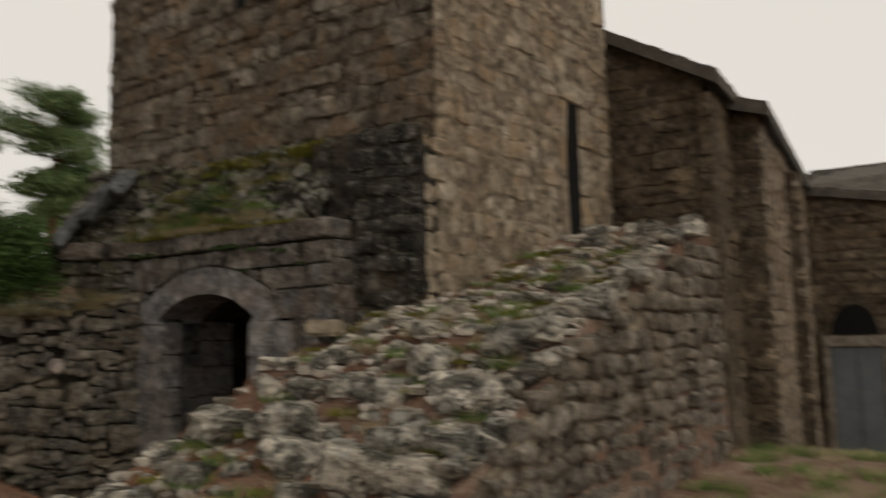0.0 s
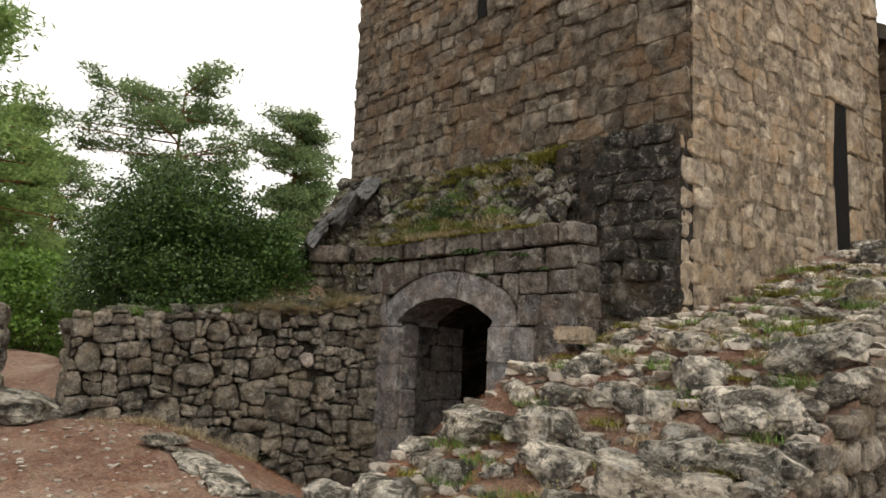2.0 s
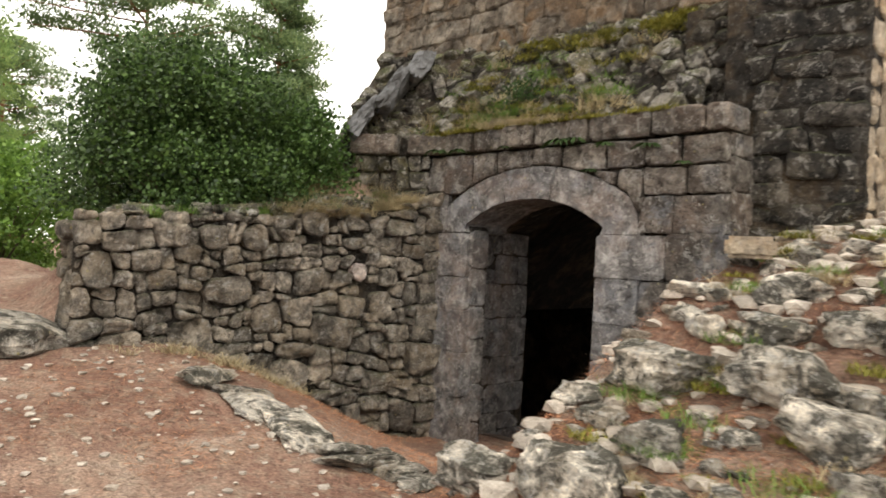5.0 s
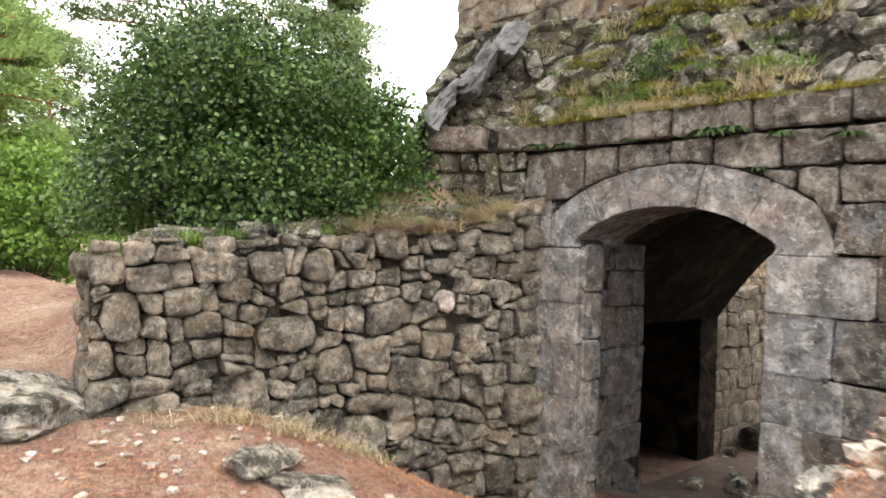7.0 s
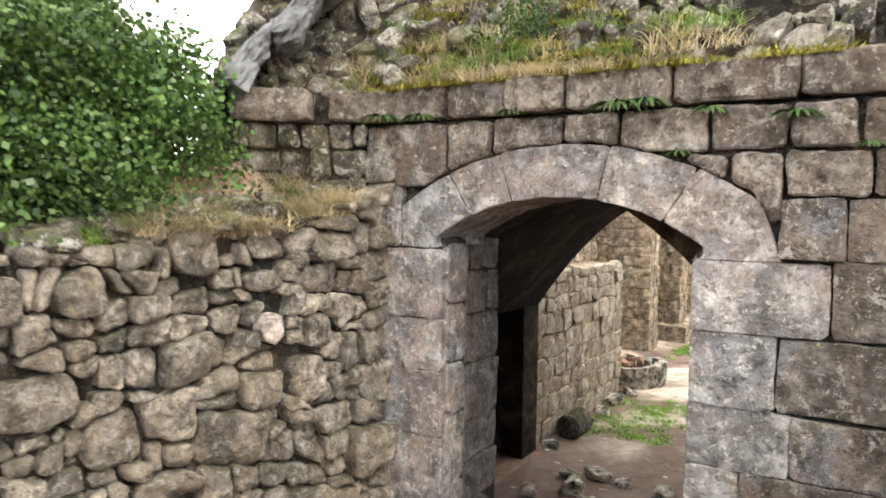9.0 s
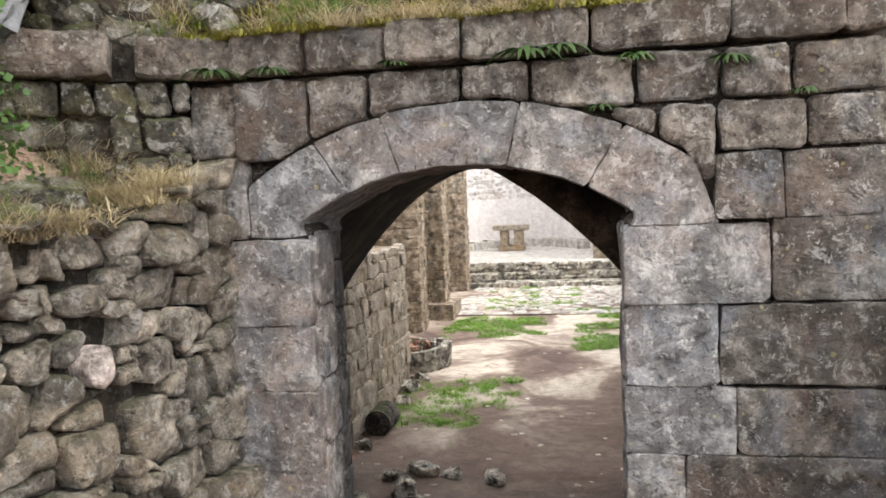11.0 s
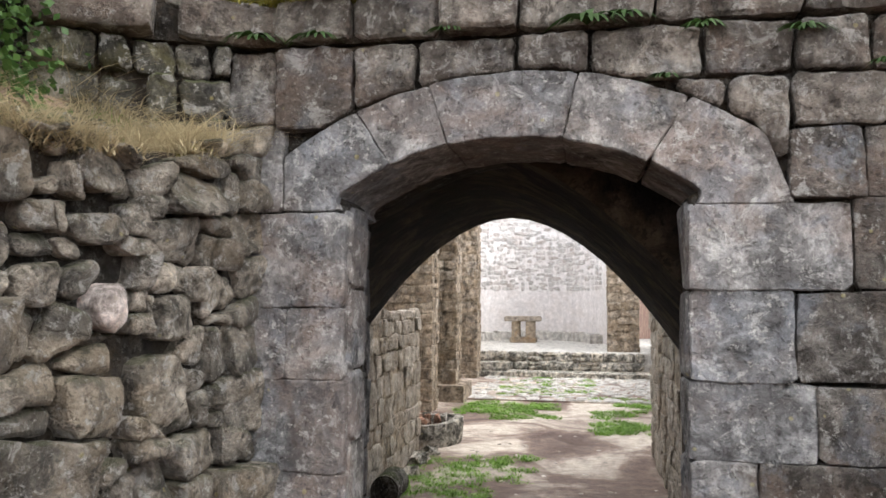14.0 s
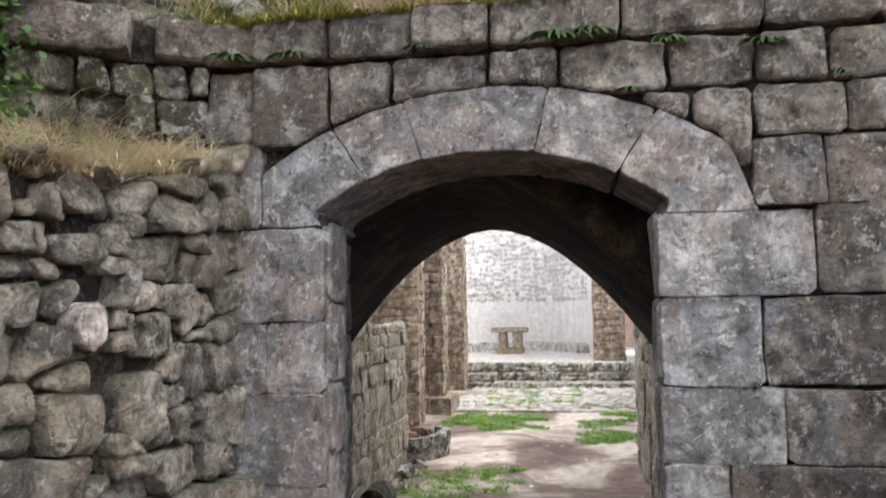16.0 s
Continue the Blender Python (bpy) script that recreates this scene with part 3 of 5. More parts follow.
# quoins on the porch's return
lay(Face((1.96, 0, 0), (0, 1, 0), (1, 0, 0)), courses(0.0, 0.4, 0.9, 3.83, rng, w=(0.3, 0.45)), porch, M_ASHLAR, rng, name="quoin", out=0.03, spread=0.01, n=16, gap=0.006, cut=0.02, bevel=0.015, bulge=0.008)

# ---- porch roof: a sloping rubble mass ----
prof = [(0.06, 4.0), (0.74, 5.12), (0.74, 3.84), (0.06, 3.84)]
n4 = len(prof)
vs = [(-2.45, y - 0.66, z) for y, z in prof] + [(-1.3, y - 0.08, z) for y, z in prof] + [(1.5, y, z) for y, z in prof]
fs = [(0, 1, 2, 3), (11, 10, 9, 8)] + [(k + i, k + n4 + i, k + n4 + (i + 1) % n4, k + (i + 1) % n4) for k in (0, 4) for i in range(n4)]
roof = tagged(mesh_ob("roof_porch", vs, fs, M_CORE, smooth=False), "sloping overgrown rubble roof of the porch", "roof", kind="structure")
SLOPE = Face((-1.3, 0.0, 4.03), (2.8, 0.05, 0), (0, -1.12, 0.68), (0, 0.68, 1.12))
kw_slope = dict(spread=0.045, n=12, gap=0.010, cut=0.02, bevel=0.012, bulge=0.012, rough=0.024, lean=0.25)
lay(SLOPE, rubble([(0, 0), (2.9, 0), (2.9, 1.3), (0, 1.3)], 210, rng, flat=1.3, vary=1.0, relax=1), roof, M_SLOPE, rng, out=0.03, **kw_slope)
SLOPE_L = Face((-2.45, -0.60, 4.03), (1.15, 0.58, 0), (0.5, -1.0, 0.68), (0.0, 0.68, 1.12))
lay(SLOPE_L, rubble([(0, 0), (1.3, 0), (1.3, 1.3), (0, 1.3)], 80, rng, flat=1.3, vary=1.0, relax=1), roof, M_SLOPE, rng, out=0.03, **kw_slope)

# ---- tower ----
TX0, TX1, TY = -3.32, 2.77, 0.75
EX, EY = 3.09, 4.95
core = prism([(TX0, TY), (TX1, TY), (EX, EY), (EX, EY + 0.01), (TX0, EY + 0.01)], 4.0, 12.5)
tower = tagged(mesh_ob("wall_tower_west", *core, M_CORE_BROWN, smooth=False), "tall square tower front of brown weathered masonry", "wall", kind="structure")
rng = np.random.default_rng(11)
WEST = Face((0, TY, 0), (1, 0, 0), (0, -1, 0))


def tower_mat(c):
    return M_DARK if c[1] < 5.05 and c[0] > 1.2 else M_TOWER


pw = courses(TX0, TX1, 4.1, 9.3, rng, h=(0.13, 0.30), w=(0.16, 0.55), jitter=0.022, holes=[(-0.42, -0.24, 7.2, 8.1)])
pw = [p for p in pw if p[:, 1].mean() > 5.05 or p[:, 0].mean() < -2.2]
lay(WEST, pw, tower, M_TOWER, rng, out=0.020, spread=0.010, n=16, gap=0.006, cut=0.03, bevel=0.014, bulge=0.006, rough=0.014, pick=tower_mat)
upper = []
lay(WEST, courses(TX0, TX1, 9.3, 12.5, rng), None, M_TOWER, rng, out=0.03, spread=0.012, n=8, joined=upper)
tagged(mesh_ob("upper_masonry", *merge(upper), M_TOWER, tower), kind="stuff")
# Black panel instead of a deep slit; its shade is the colour.
mesh_ob("arrow_slit", *box(-0.42, -0.24, TY - 0.008, TY + 0.004, 7.2, 8.1), M_VOID_SHADE, tower, smooth=False, label="narrow arrow slit, its shade a black panel")
# battered foot of the tower beside the porch
foot = merge([prism([(1.75, 0.30), (2.77, 0.52), (2.78, 0.80), (1.75, 0.8)], 0.5, 4.99), prism([(1.32, 0.42), (1.97, 0.36), (1.97, 0.80), (1.32, 0.8)], 4.02, 4.99)])
foot_ob = tagged(mesh_ob("wall_tower_foot", *foot, M_CORE, smooth=False), "dark damp battered foot of the tower", "wall", kind="structure")
FOOT = Face((1.96, 0.345, 0), (0.81, 0.175, 0), (0.175, -0.81, 0))
kw_foot = dict(out=0.03, spread=0.016, n=16, gap=0.006, cut=0.025, bevel=0.015, bulge=0.012, rough=0.012)
lay(FOOT, courses(0.0, 0.83, 2.3, 5.02, rng, h=(0.12, 0.28), w=(0.14, 0.5), jitter=0.03), foot_ob, M_DARK, rng, **kw_foot)
lay(Face((1.30, 0.42, 0), (0.66, -0.06, 0), (-0.06, -0.66, 0)), rubble([(0, 4.06), (0.68, 4.06), (0.68, 5.02), (0.25, 5.02), (0, 4.7)], 24, rng), foot_ob, M_DARK, rng, **kw_foot)

# south side with a tall narrow window
SD = np.array([EX - TX1, EY - TY, 0.0])
SL = float(np.linalg.norm(SD))
SOUTH = Face((TX1, TY, 0), SD, (SD[1], -SD[0], 0))
WIN = (2.84, 3.20, 3.98, 5.98)
side = tagged(mesh_ob("wall_tower_south", *prism([(TX1 + 0.004, TY + 0.02), (TX1 + 0.02, TY + 0.004), (EX + 0.016, EY), (EX, EY)], 2.2, 12.5), M_CORE_TAN, smooth=False), "tan tower flank with a tall narrow window", "wall", kind="structure")
ps = courses(0.0, SL, 2.3, 9.3, rng, lean=lambda v: (-0.24 if v < 5.0 else 0.0, SL), h=(0.14, 0.30), w=(0.16, 0.46), jitter=0.026, holes=[(WIN[0] - 0.16, WIN[1] + 0.3, WIN[2] - 0.2, WIN[3] + 0.3)])
for q in ps:
    q[:, 0] = np.maximum(q[:, 0], -0.2 if q[:, 1].mean() < 5.0 else 0.0)
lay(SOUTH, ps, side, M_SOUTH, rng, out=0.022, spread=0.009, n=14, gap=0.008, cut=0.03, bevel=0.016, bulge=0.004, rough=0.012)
for x0, x1, z0, z1 in [(WIN[0] - 0.16, WIN[0], WIN[2], WIN[2] + 0.9), (WIN[0] - 0.16, WIN[0], WIN[2] + 0.9, WIN[3]), (WIN[1], WIN[1] + 0.3, WIN[2], WIN[2] + 0.7), (WIN[1], WIN[1] + 0.28, WIN[2] + 0.7, WIN[2] + 1.4),
                       (WIN[1], WIN[1] + 0.3, WIN[2] + 1.4, WIN[3]), (WIN[0] - 0.16, WIN[1] + 0.3, WIN[3], WIN[3] + 0.28), (WIN[0] - 0.16, WIN[1] + 0.3, WIN[2] - 0.2, WIN[2])]:
    lay(SOUTH, [[(x0, z0), (x1, z0), (x1, z1), (x0, z1)]], side, M_SOUTH, rng, name="window_surround", out=0.05, spread=0.004, n=16, gap=0.006, cut=0.02, bevel=0.02, bulge=0.004, rough=0.004)
slit = Face(SOUTH.o, SOUTH.u, SOUTH.n)
# Black sheet on the wall in place of the window's dark inside.
wv = slit.place([(WIN[0], 0.03, WIN[2]), (WIN[1], 0.03, WIN[2]), (WIN[1], 0.03, WIN[3]), (WIN[0], 0.03, WIN[3])])
mesh_ob("window_void", wv, [(0, 1, 2, 3)], M_VOID_SHADE, side, smooth=False, label="black sheet for the dark inside the window")
upper = []
lay(SOUTH, courses(0, SL, 9.3, 12.5, rng), None, M_SOUTH, rng, out=0.03, spread=0.012, n=8, joined=upper)
tagged(mesh_ob("upper_masonry", *merge(upper), M_SOUTH, side), kind="stuff")

# passage under the tower: side walls and a pointed vault
CX, HS, VS, VA = -0.5, 1.85, 2.0, 3.5


def vault_profile():
    xs_v = [-1 + k / 9 for k in range(19)]
    return [(CX + HS * t, VS + (VA - VS) * (1 - abs(t) ** 1.85)) for t in xs_v]


vp = vault_profile()
poly = vp + [(CX + HS, -0.3), (CX + HS + 0.9, -0.3), (CX + HS + 0.9, 4.3), (CX - HS - 0.9, 4.3), (CX - HS - 0.9, VS)]
# the shade under the vault is in its near-black stone
vs, fs = extrude_xz(poly, 0.74, 5.0)
vault = tagged(mesh_ob("vault", vs, fs, M_VAULT_SHADE, smooth=False), "dark pointed barrel vault of rough stone", "vault", kind="structure")
rngv = np.random.default_rng(77)
NEAR = Face((0, 5.0, 0), (1, 0, 0), (0, 1, 0))
# unlit side chamber that opens off the passage, its shade in the stone's colour
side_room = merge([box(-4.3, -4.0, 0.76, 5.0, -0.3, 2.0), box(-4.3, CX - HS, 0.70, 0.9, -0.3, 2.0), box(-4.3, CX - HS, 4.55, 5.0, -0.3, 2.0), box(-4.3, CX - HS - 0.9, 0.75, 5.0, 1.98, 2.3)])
tagged(mesh_ob("wall_side_chamber", *side_room, M_VAULT_SHADE, smooth=False), "dark side chamber off the vaulted passage", "wall", kind="structure")

# ---- rubble retaining wall beside the portal ----
rng = np.random.default_rng(21)
ux, uy = WALL_B[0] - WALL_A[0], WALL_B[1] - WALL_A[1]
wl_len = math.hypot(ux, uy)
ux, uy = ux / wl_len, uy / wl_len
RW = Face((WALL_A[0], WALL_A[1], 0), (ux, uy, 0), (-uy, ux, 0))
quad = [(WALL_A[0], WALL_A[1]), (WALL_B[0], WALL_B[1]), (WALL_B[0] - 0.5, WALL_B[1] + 0.08), (WALL_A[0] - 0.5, WALL_A[1])]
vs, fs = prism(quad, 0.3, 2.82)
vs = [(x, y, z + (0.45 if i in (4, 7) else 0.0)) for i, (x, y, z) in enumerate(vs)]
rwall = tagged(mesh_ob("wall_rubble", vs, fs, M_CORE, smooth=False), "dry stone retaining wall of fitted grey rubble", "wall", kind="structure")
def wall_top(u):
    return 3.42 - 0.36 * u if u < 0.65 else 3.19 - 0.075 * (u - 0.65)


# stones that stand out (along, up, half width, half height); the last ones are holes that fell open
KEY = [(0.98, 2.54, 0.10, 0.10), (0.64, 2.49, 0.13, 0.11), (0.73, 2.21, 0.14, 0.16), (2.31, 2.34, 0.25, 0.15), (1.49, 3.0, 0.16, 0.13), (2.08, 2.83, 0.15, 0.13), (2.47, 2.83, 0.14, 0.13),
       (1.64, 1.77, 0.22, 0.085), (1.06, 2.83, 0.14, 0.07), (1.06, 3.04, 0.13, 0.09), (3.42, 2.5, 0.13, 0.17), (0.95, 2.685, 0.075, 0.045), (1.29, 3.05, 0.05, 0.07), (1.43, 1.39, 0.05, 0.05), (0.84, 2.36, 0.04, 0.05)]
HOLES = 4


def split(poly, rng, small, large, near=()):
    """Cuts a region into stones of uneven size by leaning lines across its longer way."""
    todo, done = [np.array(poly, float)], []
    while todo:
        p = todo.pop()
        w, h = np.ptp(p[:, 0]), np.ptp(p[:, 1])
        m = p.mean(0)
        fine = 0.72 if any(math.hypot((m[0] - u) / ru, (m[1] - v) / rv) < 1.9 for u, v, ru, rv in near) else 1.0
        if max(w, h * 1.25) < rng.uniform(small, large) * fine:
            done.append(p)
            continue
        lean = rng.normal(0, 0.16)
        a = np.array([1.0, lean]) if w > h * 1.25 else np.array([lean * 0.8, 1.0])
        proj = p @ a
        b = proj.min() + np.ptp(proj) * rng.uniform(0.33, 0.67)
        for q in (clip_half(list(p), a, b), clip_half(list(p), -a, -b)):
            if len(q) > 2 and np.ptp(np.array(q)[:, 0]) > 0.04 and np.ptp(np.array(q)[:, 1]) > 0.04:
                todo.append(np.array(q))
    return done


cells = []
for c in split([(0.0, 0.5), (wl_len, 1.55), (wl_len, 3.46), (0.0, 3.46)], rng, 0.2, 0.52, KEY):
    c = np.array([(x + 0.05 * noise.noise((x * 2.3, y * 2.3, 4.0)) + 0.025 * noise.noise((x * 8, y * 8, 4.0)), y + 0.06 * noise.noise((x * 2.3, y * 2.3, 14.0)) + 0.025 * noise.noise((x * 8, y * 8, 14.0))) for x, y in c])
    q = list(c)
    for u, v, ru, rv in KEY:
        m = np.mean(q, axis=0) if len(q) > 2 else c.mean(0)
        d = m - (u, v)
        f = math.hypot(d[0] / ru, d[1] / rv)
        if f < 0.7:
            q = []
            break
        if f < 4:
            a = d / np.linalg.norm(d)
            R = 1 / math.hypot(a[0] / ru, a[1] / rv)
            q = clip_half(q, -a, -(a @ np.array((u, v)) + R))
    if len(q) > 2:
        m = np.mean(q, axis=0)
        q = clip_half(q, np.array([0.36, 1.0]) if m[0] < 0.65 else np.array([0.075, 1.0]), (3.42 if m[0] < 0.65 else 3.239) + rng.uniform(-0.07, 0.03))
    if len(q) > 2 and min(np.ptp(np.array(q), axis=0)) > 0.045:
        cells.append(np.array(q))
pale = len(cells)
for u, v, ru, rv in KEY[:-HOLES]:
    e = rng.uniform(0.45, 0.75)
    cells.append(np.array([(u + ru * math.copysign(abs(math.cos(t)) ** e, math.cos(t)) * rng.uniform(0.92, 1.02), v + rv * math.copysign(abs(math.sin(t)) ** e, math.sin(t)) * rng.uniform(0.92, 1.02)) for t in np.linspace(0.3, 6.0, 9)]))
for k, c in enumerate(cells):
    size = math.sqrt(np.ptp(c[:, 0]) * np.ptp(c[:, 1]))
    lay(RW, [c], rwall, M_WHITE if k == pale else M_RUBBLE, rng, out=0.115 if k >= pale else 0.09, spread=0.004 if k >= pale else 0.028, n=30 if size > 0.2 else 20, gap=rng.uniform(0.004, 0.016), cut=size * rng.uniform(0.06, 0.16), bevel=rng.uniform(0.010, 0.022), bulge=size * rng.uniform(0.0, 0.05), rough=0.018, lean=0.13)
END = Face((WALL_B[0], WALL_B[1], 0), (-1, 0.16, 0), (-0.16, -1, 0))
lay(END, rubble([(0, 1.6), (0.5, 1.6), (0.5, 2.9), (0, 2.9)], 12, rng), rwall, M_RUBBLE, rng, out=0.05, spread=0.02, n=14, gap=0.007, cut=0.022, bevel=0.02, bulge=0.014, rough=0.011)
FRAG = Face((-2.24, -4.12, 0), (-0.12, -0.99, 0), (0.99, -0.12, 0))
frag = tagged(mesh_ob("wall_fragment", *prism([(-2.24, -4.12), (-2.42, -5.6), (-2.9, -5.55), (-2.72, -4.05)], 1.5, 2.95), M_CORE, smooth=False), "continuing stretch of dry stone wall past the gap", "wall", kind="structure")
lay(FRAG, fieldstone(0, 1.5, 1.7, 3.0, rng), frag, M_RUBBLE, rng, out=0.05, spread=0.02, n=14, gap=0.007, cut=0.022, bevel=0.02, bulge=0.014, rough=0.011)
lay(Face((-2.24, -4.12, 0), (-0.99, 0.12, 0), (0.12, 0.99, 0)), rubble([(0, 1.8), (0.5, 1.8), (0.5, 3.0), (0, 3.0)], 9, rng), frag, M_RUBBLE, rng, out=0.05, spread=0.02, n=14, gap=0.007, cut=0.022, bevel=0.02, bulge=0.014, rough=0.011)

# porch front past the rubble wall
LEFTP = Face((-2.45, -0.64, 0), (1.03, 0.62, 0), (0.62, -1.03, 0))
lp = tagged(mesh_ob("wall_porch_side", *prism([(-2.45, -0.62), (-1.42, 0.02), (-1.42, 0.74), (-2.45, 0.74)], 1.0, 3.84), M_CORE, smooth=False), "rough masonry of the porch above the bank", "wall", kind="structure")
lay(LEFTP, split([(0, 2.8), (1.2, 2.8), (1.2, 3.84), (0, 3.84)], rng, 0.16, 0.42), lp, M_SLOPE, rng, out=0.04, spread=0.03, n=18, gap=0.009, cut=0.02, bevel=0.014, bulge=0.006, rough=0.018, lean=0.1)

# ---- retaining wall of the rubble mound ----
rng = np.random.default_rng(31)
MW = Face((4.86, -2.9, 0), (0, 1, 0), (1, 0, 0))
top = lambda y: 2.75 + (0.33 if y > -0.5 else 0.55) * (y + 0.5) + 0.05
reg = [(0, 1.2), (6.6, 0.9), (6.6, 3.62), (4.6, 3.37), (2.4, 2.65), (0.9, 1.87), (0, 1.37)]
mwall = tagged(mesh_ob("wall_mound", [(4.86, y, z) for y, z in [(a - 2.9, b) for a, b in reg]] + [(4.5, y, z) for y, z in [(a - 2.9, b) for a, b in reg]],
                       [tuple(range(7)), tuple(range(7, 14))[::-1]] + [(i, 7 + i, 7 + (i + 1) % 7, (i + 1) % 7) for i in range(7)], M_CORE_TAN, smooth=False), "rubble retaining wall with lime mortar holding the mound", "wall", kind="structure")
lay(MW, fieldstone(0, 6.6, 1.0, 3.8, rng, inside=lambda u, v: v < top(u - 2.9) - 0.08 and v > 1.15 - 0.04 * u, h=(0.13, 0.22), w=(0.16, 0.36)), mwall, M_MOUND_RUBBLE, rng, out=0.04, spread=0.022, n=14, gap=0.009, cut=0.03, bevel=0.018, bulge=0.014, rough=0.016)

# ---- nave ----
def floor_mat():
    m, b, pos, ln = begin("passage earth")
    n1 = noise_of(m, pos, 0.55, 6, 0.6, 0.8)
    n2 = noise_of(m, pos, 5.0, 9, 0.7, 0.6)
    n3 = noise_of(m, pos, 45.0, 5, 0.7)
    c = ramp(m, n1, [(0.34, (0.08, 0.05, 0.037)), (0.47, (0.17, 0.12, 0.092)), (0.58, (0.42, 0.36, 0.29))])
    # darker brown towards the passage, pale trodden grit farther in
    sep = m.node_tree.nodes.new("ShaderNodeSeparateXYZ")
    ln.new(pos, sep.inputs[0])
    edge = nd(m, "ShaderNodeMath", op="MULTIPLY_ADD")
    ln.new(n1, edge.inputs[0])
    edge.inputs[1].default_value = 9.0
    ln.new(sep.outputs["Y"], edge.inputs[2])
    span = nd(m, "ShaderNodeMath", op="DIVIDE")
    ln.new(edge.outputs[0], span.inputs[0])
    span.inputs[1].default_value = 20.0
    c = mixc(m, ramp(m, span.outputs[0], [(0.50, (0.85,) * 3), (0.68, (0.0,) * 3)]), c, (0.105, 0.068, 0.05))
    c = mixc(m, 0.8, c, ramp(m, n2, [(0.3, (0.55,) * 3), (0.5, (1.0,) * 3), (0.7, (1.5,) * 3)]), "MULTIPLY")
    c = mixc(m, 0.6, c, ramp(m, n3, [(0.3, (0.6,) * 3), (0.7, (1.4,) * 3)]), "MULTIPLY")
    ln.new(c, b.inputs["Base Color"])
    b.inputs["Roughness"].default_value = 0.95
    bump(m, b, n2, 0.8, 0.04)
    return m


M_FLOOR = floor_mat()
fx = list(np.arange(-4.2, 3.2, 0.2))
fy = list(np.arange(0.6, 21.5, 0.2))
fv = [(x, y, height(x, y) + 0.015) for y in fy for x in fx]
ff = [(j * len(fx) + i, j * len(fx) + i + 1, (j + 1) * len(fx) + i + 1, (j + 1) * len(fx) + i) for j in range(len(fy) - 1) for i in range(len(fx) - 1)
      if fy[j] > 5.0 or -2.3 < fx[i] < 1.2]
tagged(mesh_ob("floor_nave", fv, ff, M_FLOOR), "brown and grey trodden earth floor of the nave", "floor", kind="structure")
rng = np.random.default_rng(41)


def clad(name, label, face, u0, u1, v0, v1, mat, core_mesh, core_mat, h=(0.2, 0.34), w=(0.3, 0.6), n=10):
    ob = tagged(mesh_ob(name, *core_mesh, core_mat, smooth=False), label, "wall", kind="structure")
    bits = []
    lay(face, courses(u0, u1, v0, v1, rng, h=h, w=w), None, mat, rng, out=0.025, spread=0.01, n=n, gap=0.005, cut=0.018, bevel=0.012, bulge=0.006, rough=0.006, joined=bits)
    tagged(mesh_ob("masonry", *merge(bits), mat, ob), kind="stuff")
    return ob


lw = tagged(mesh_ob("wall_nave_low", *box(-2.95, -2.40, 5.0, 8.7, -0.3, 2.35), M_CORE_TAN, smooth=False), "low lit stretch of rough nave wall", "wall", kind="structure")
M_NAVE_O = stone_mat("low nave wall stone", (0.42, 0.36, 0.29), (0.52, 0.45, 0.37), (0.62, 0.55, 0.46), stain_amt=0.2, lichen=0.3, warm_amt=0.3, streak=0.1, mottle=0.6)
lay(Face((-2.40, 5.0, 0), (0, 1, 0), (1, 0, 0)), fieldstone(0, 3.7, 0, 2.4, rng, h=(0.2, 0.34), w=(0.25, 0.5)), lw, M_NAVE_O, rng, out=0.02, spread=0.012, n=12, gap=0.005, cut=0.02, bevel=0.012, bulge=0.006, rough=0.012)
lay(Face((-2.95, 8.7, 0), (1, 0, 0), (0, 1, 0)), rubble([(0, 0), (0.55, 0), (0.55, 2.35), (0, 2.35)], 14, rng), lw, M_NAVE_O, rng, out=0.03, n=10)
rw = tagged(mesh_ob("wall_nave_right_low", *box(1.40, 2.0, 5.0, 9.2, -0.3, 2.9), M_CORE_TAN, smooth=False), "low shaded stretch of rough nave wall", "wall", kind="structure")
lay(Face((1.40, 5.0, 0), (0, 1, 0), (-1, 0, 0)), fieldstone(0, 4.2, 0, 2.9, rng, h=(0.2, 0.34), w=(0.25, 0.5)), rw, M_NAVE_O, rng, out=0.02, spread=0.012, n=12, gap=0.005, cut=0.02, bevel=0.012, bulge=0.006, rough=0.012)
clad("wall_nave_left", "tall coursed stone nave wall", Face((-4.4, 5, 0), (0, 1, 0), (1, 0, 0)), 0, 18, 0, 3.6, M_NAVE, box(-5.0, -4.4, 5.0, 23.0, -0.3, 3.6), M_CORE_TAN)
clad("wall_nave_right", "tall coursed stone nave wall", Face((3.2, 5, 0), (0, 1, 0), (-1, 0, 0)), 0, 20, 0, 2.6, M_NAVE, box(3.2, 3.8, 5.0, 25.0, -0.3, 2.6), M_CORE_TAN)


def pier(name, x0, x1, y0, y1, z1, label):
    ob = tagged(mesh_ob(name, *box(x0 + 0.03, x1 - 0.03, y0 + 0.03, y1 - 0.03, -0.3, z1), M_CORE_TAN, smooth=False), label, "pier", kind="structure")
    bits = []
    for f, L in ((Face((x0, y0 + 0.03, 0), (1, 0, 0), (0, -1, 0)), x1 - x0), (Face((x1 - 0.03, y0, 0), (0, 1, 0), (1, 0, 0)), y1 - y0), (Face((x0 + 0.03, y0, 0), (0, 1, 0), (-1, 0, 0)), y1 - y0)):
        lay(f, courses(0, L, 0, z1, rng, h=(0.2, 0.3), w=(0.25, 0.5)), None, M_NAVE, rng, out=0.03, spread=0.008, n=10, gap=0.005, cut=0.015, bevel=0.012, bulge=0.005, rough=0.005, joined=bits)
    tagged(mesh_ob("masonry", *merge(bits), M_NAVE, ob), kind="stuff")
    return ob


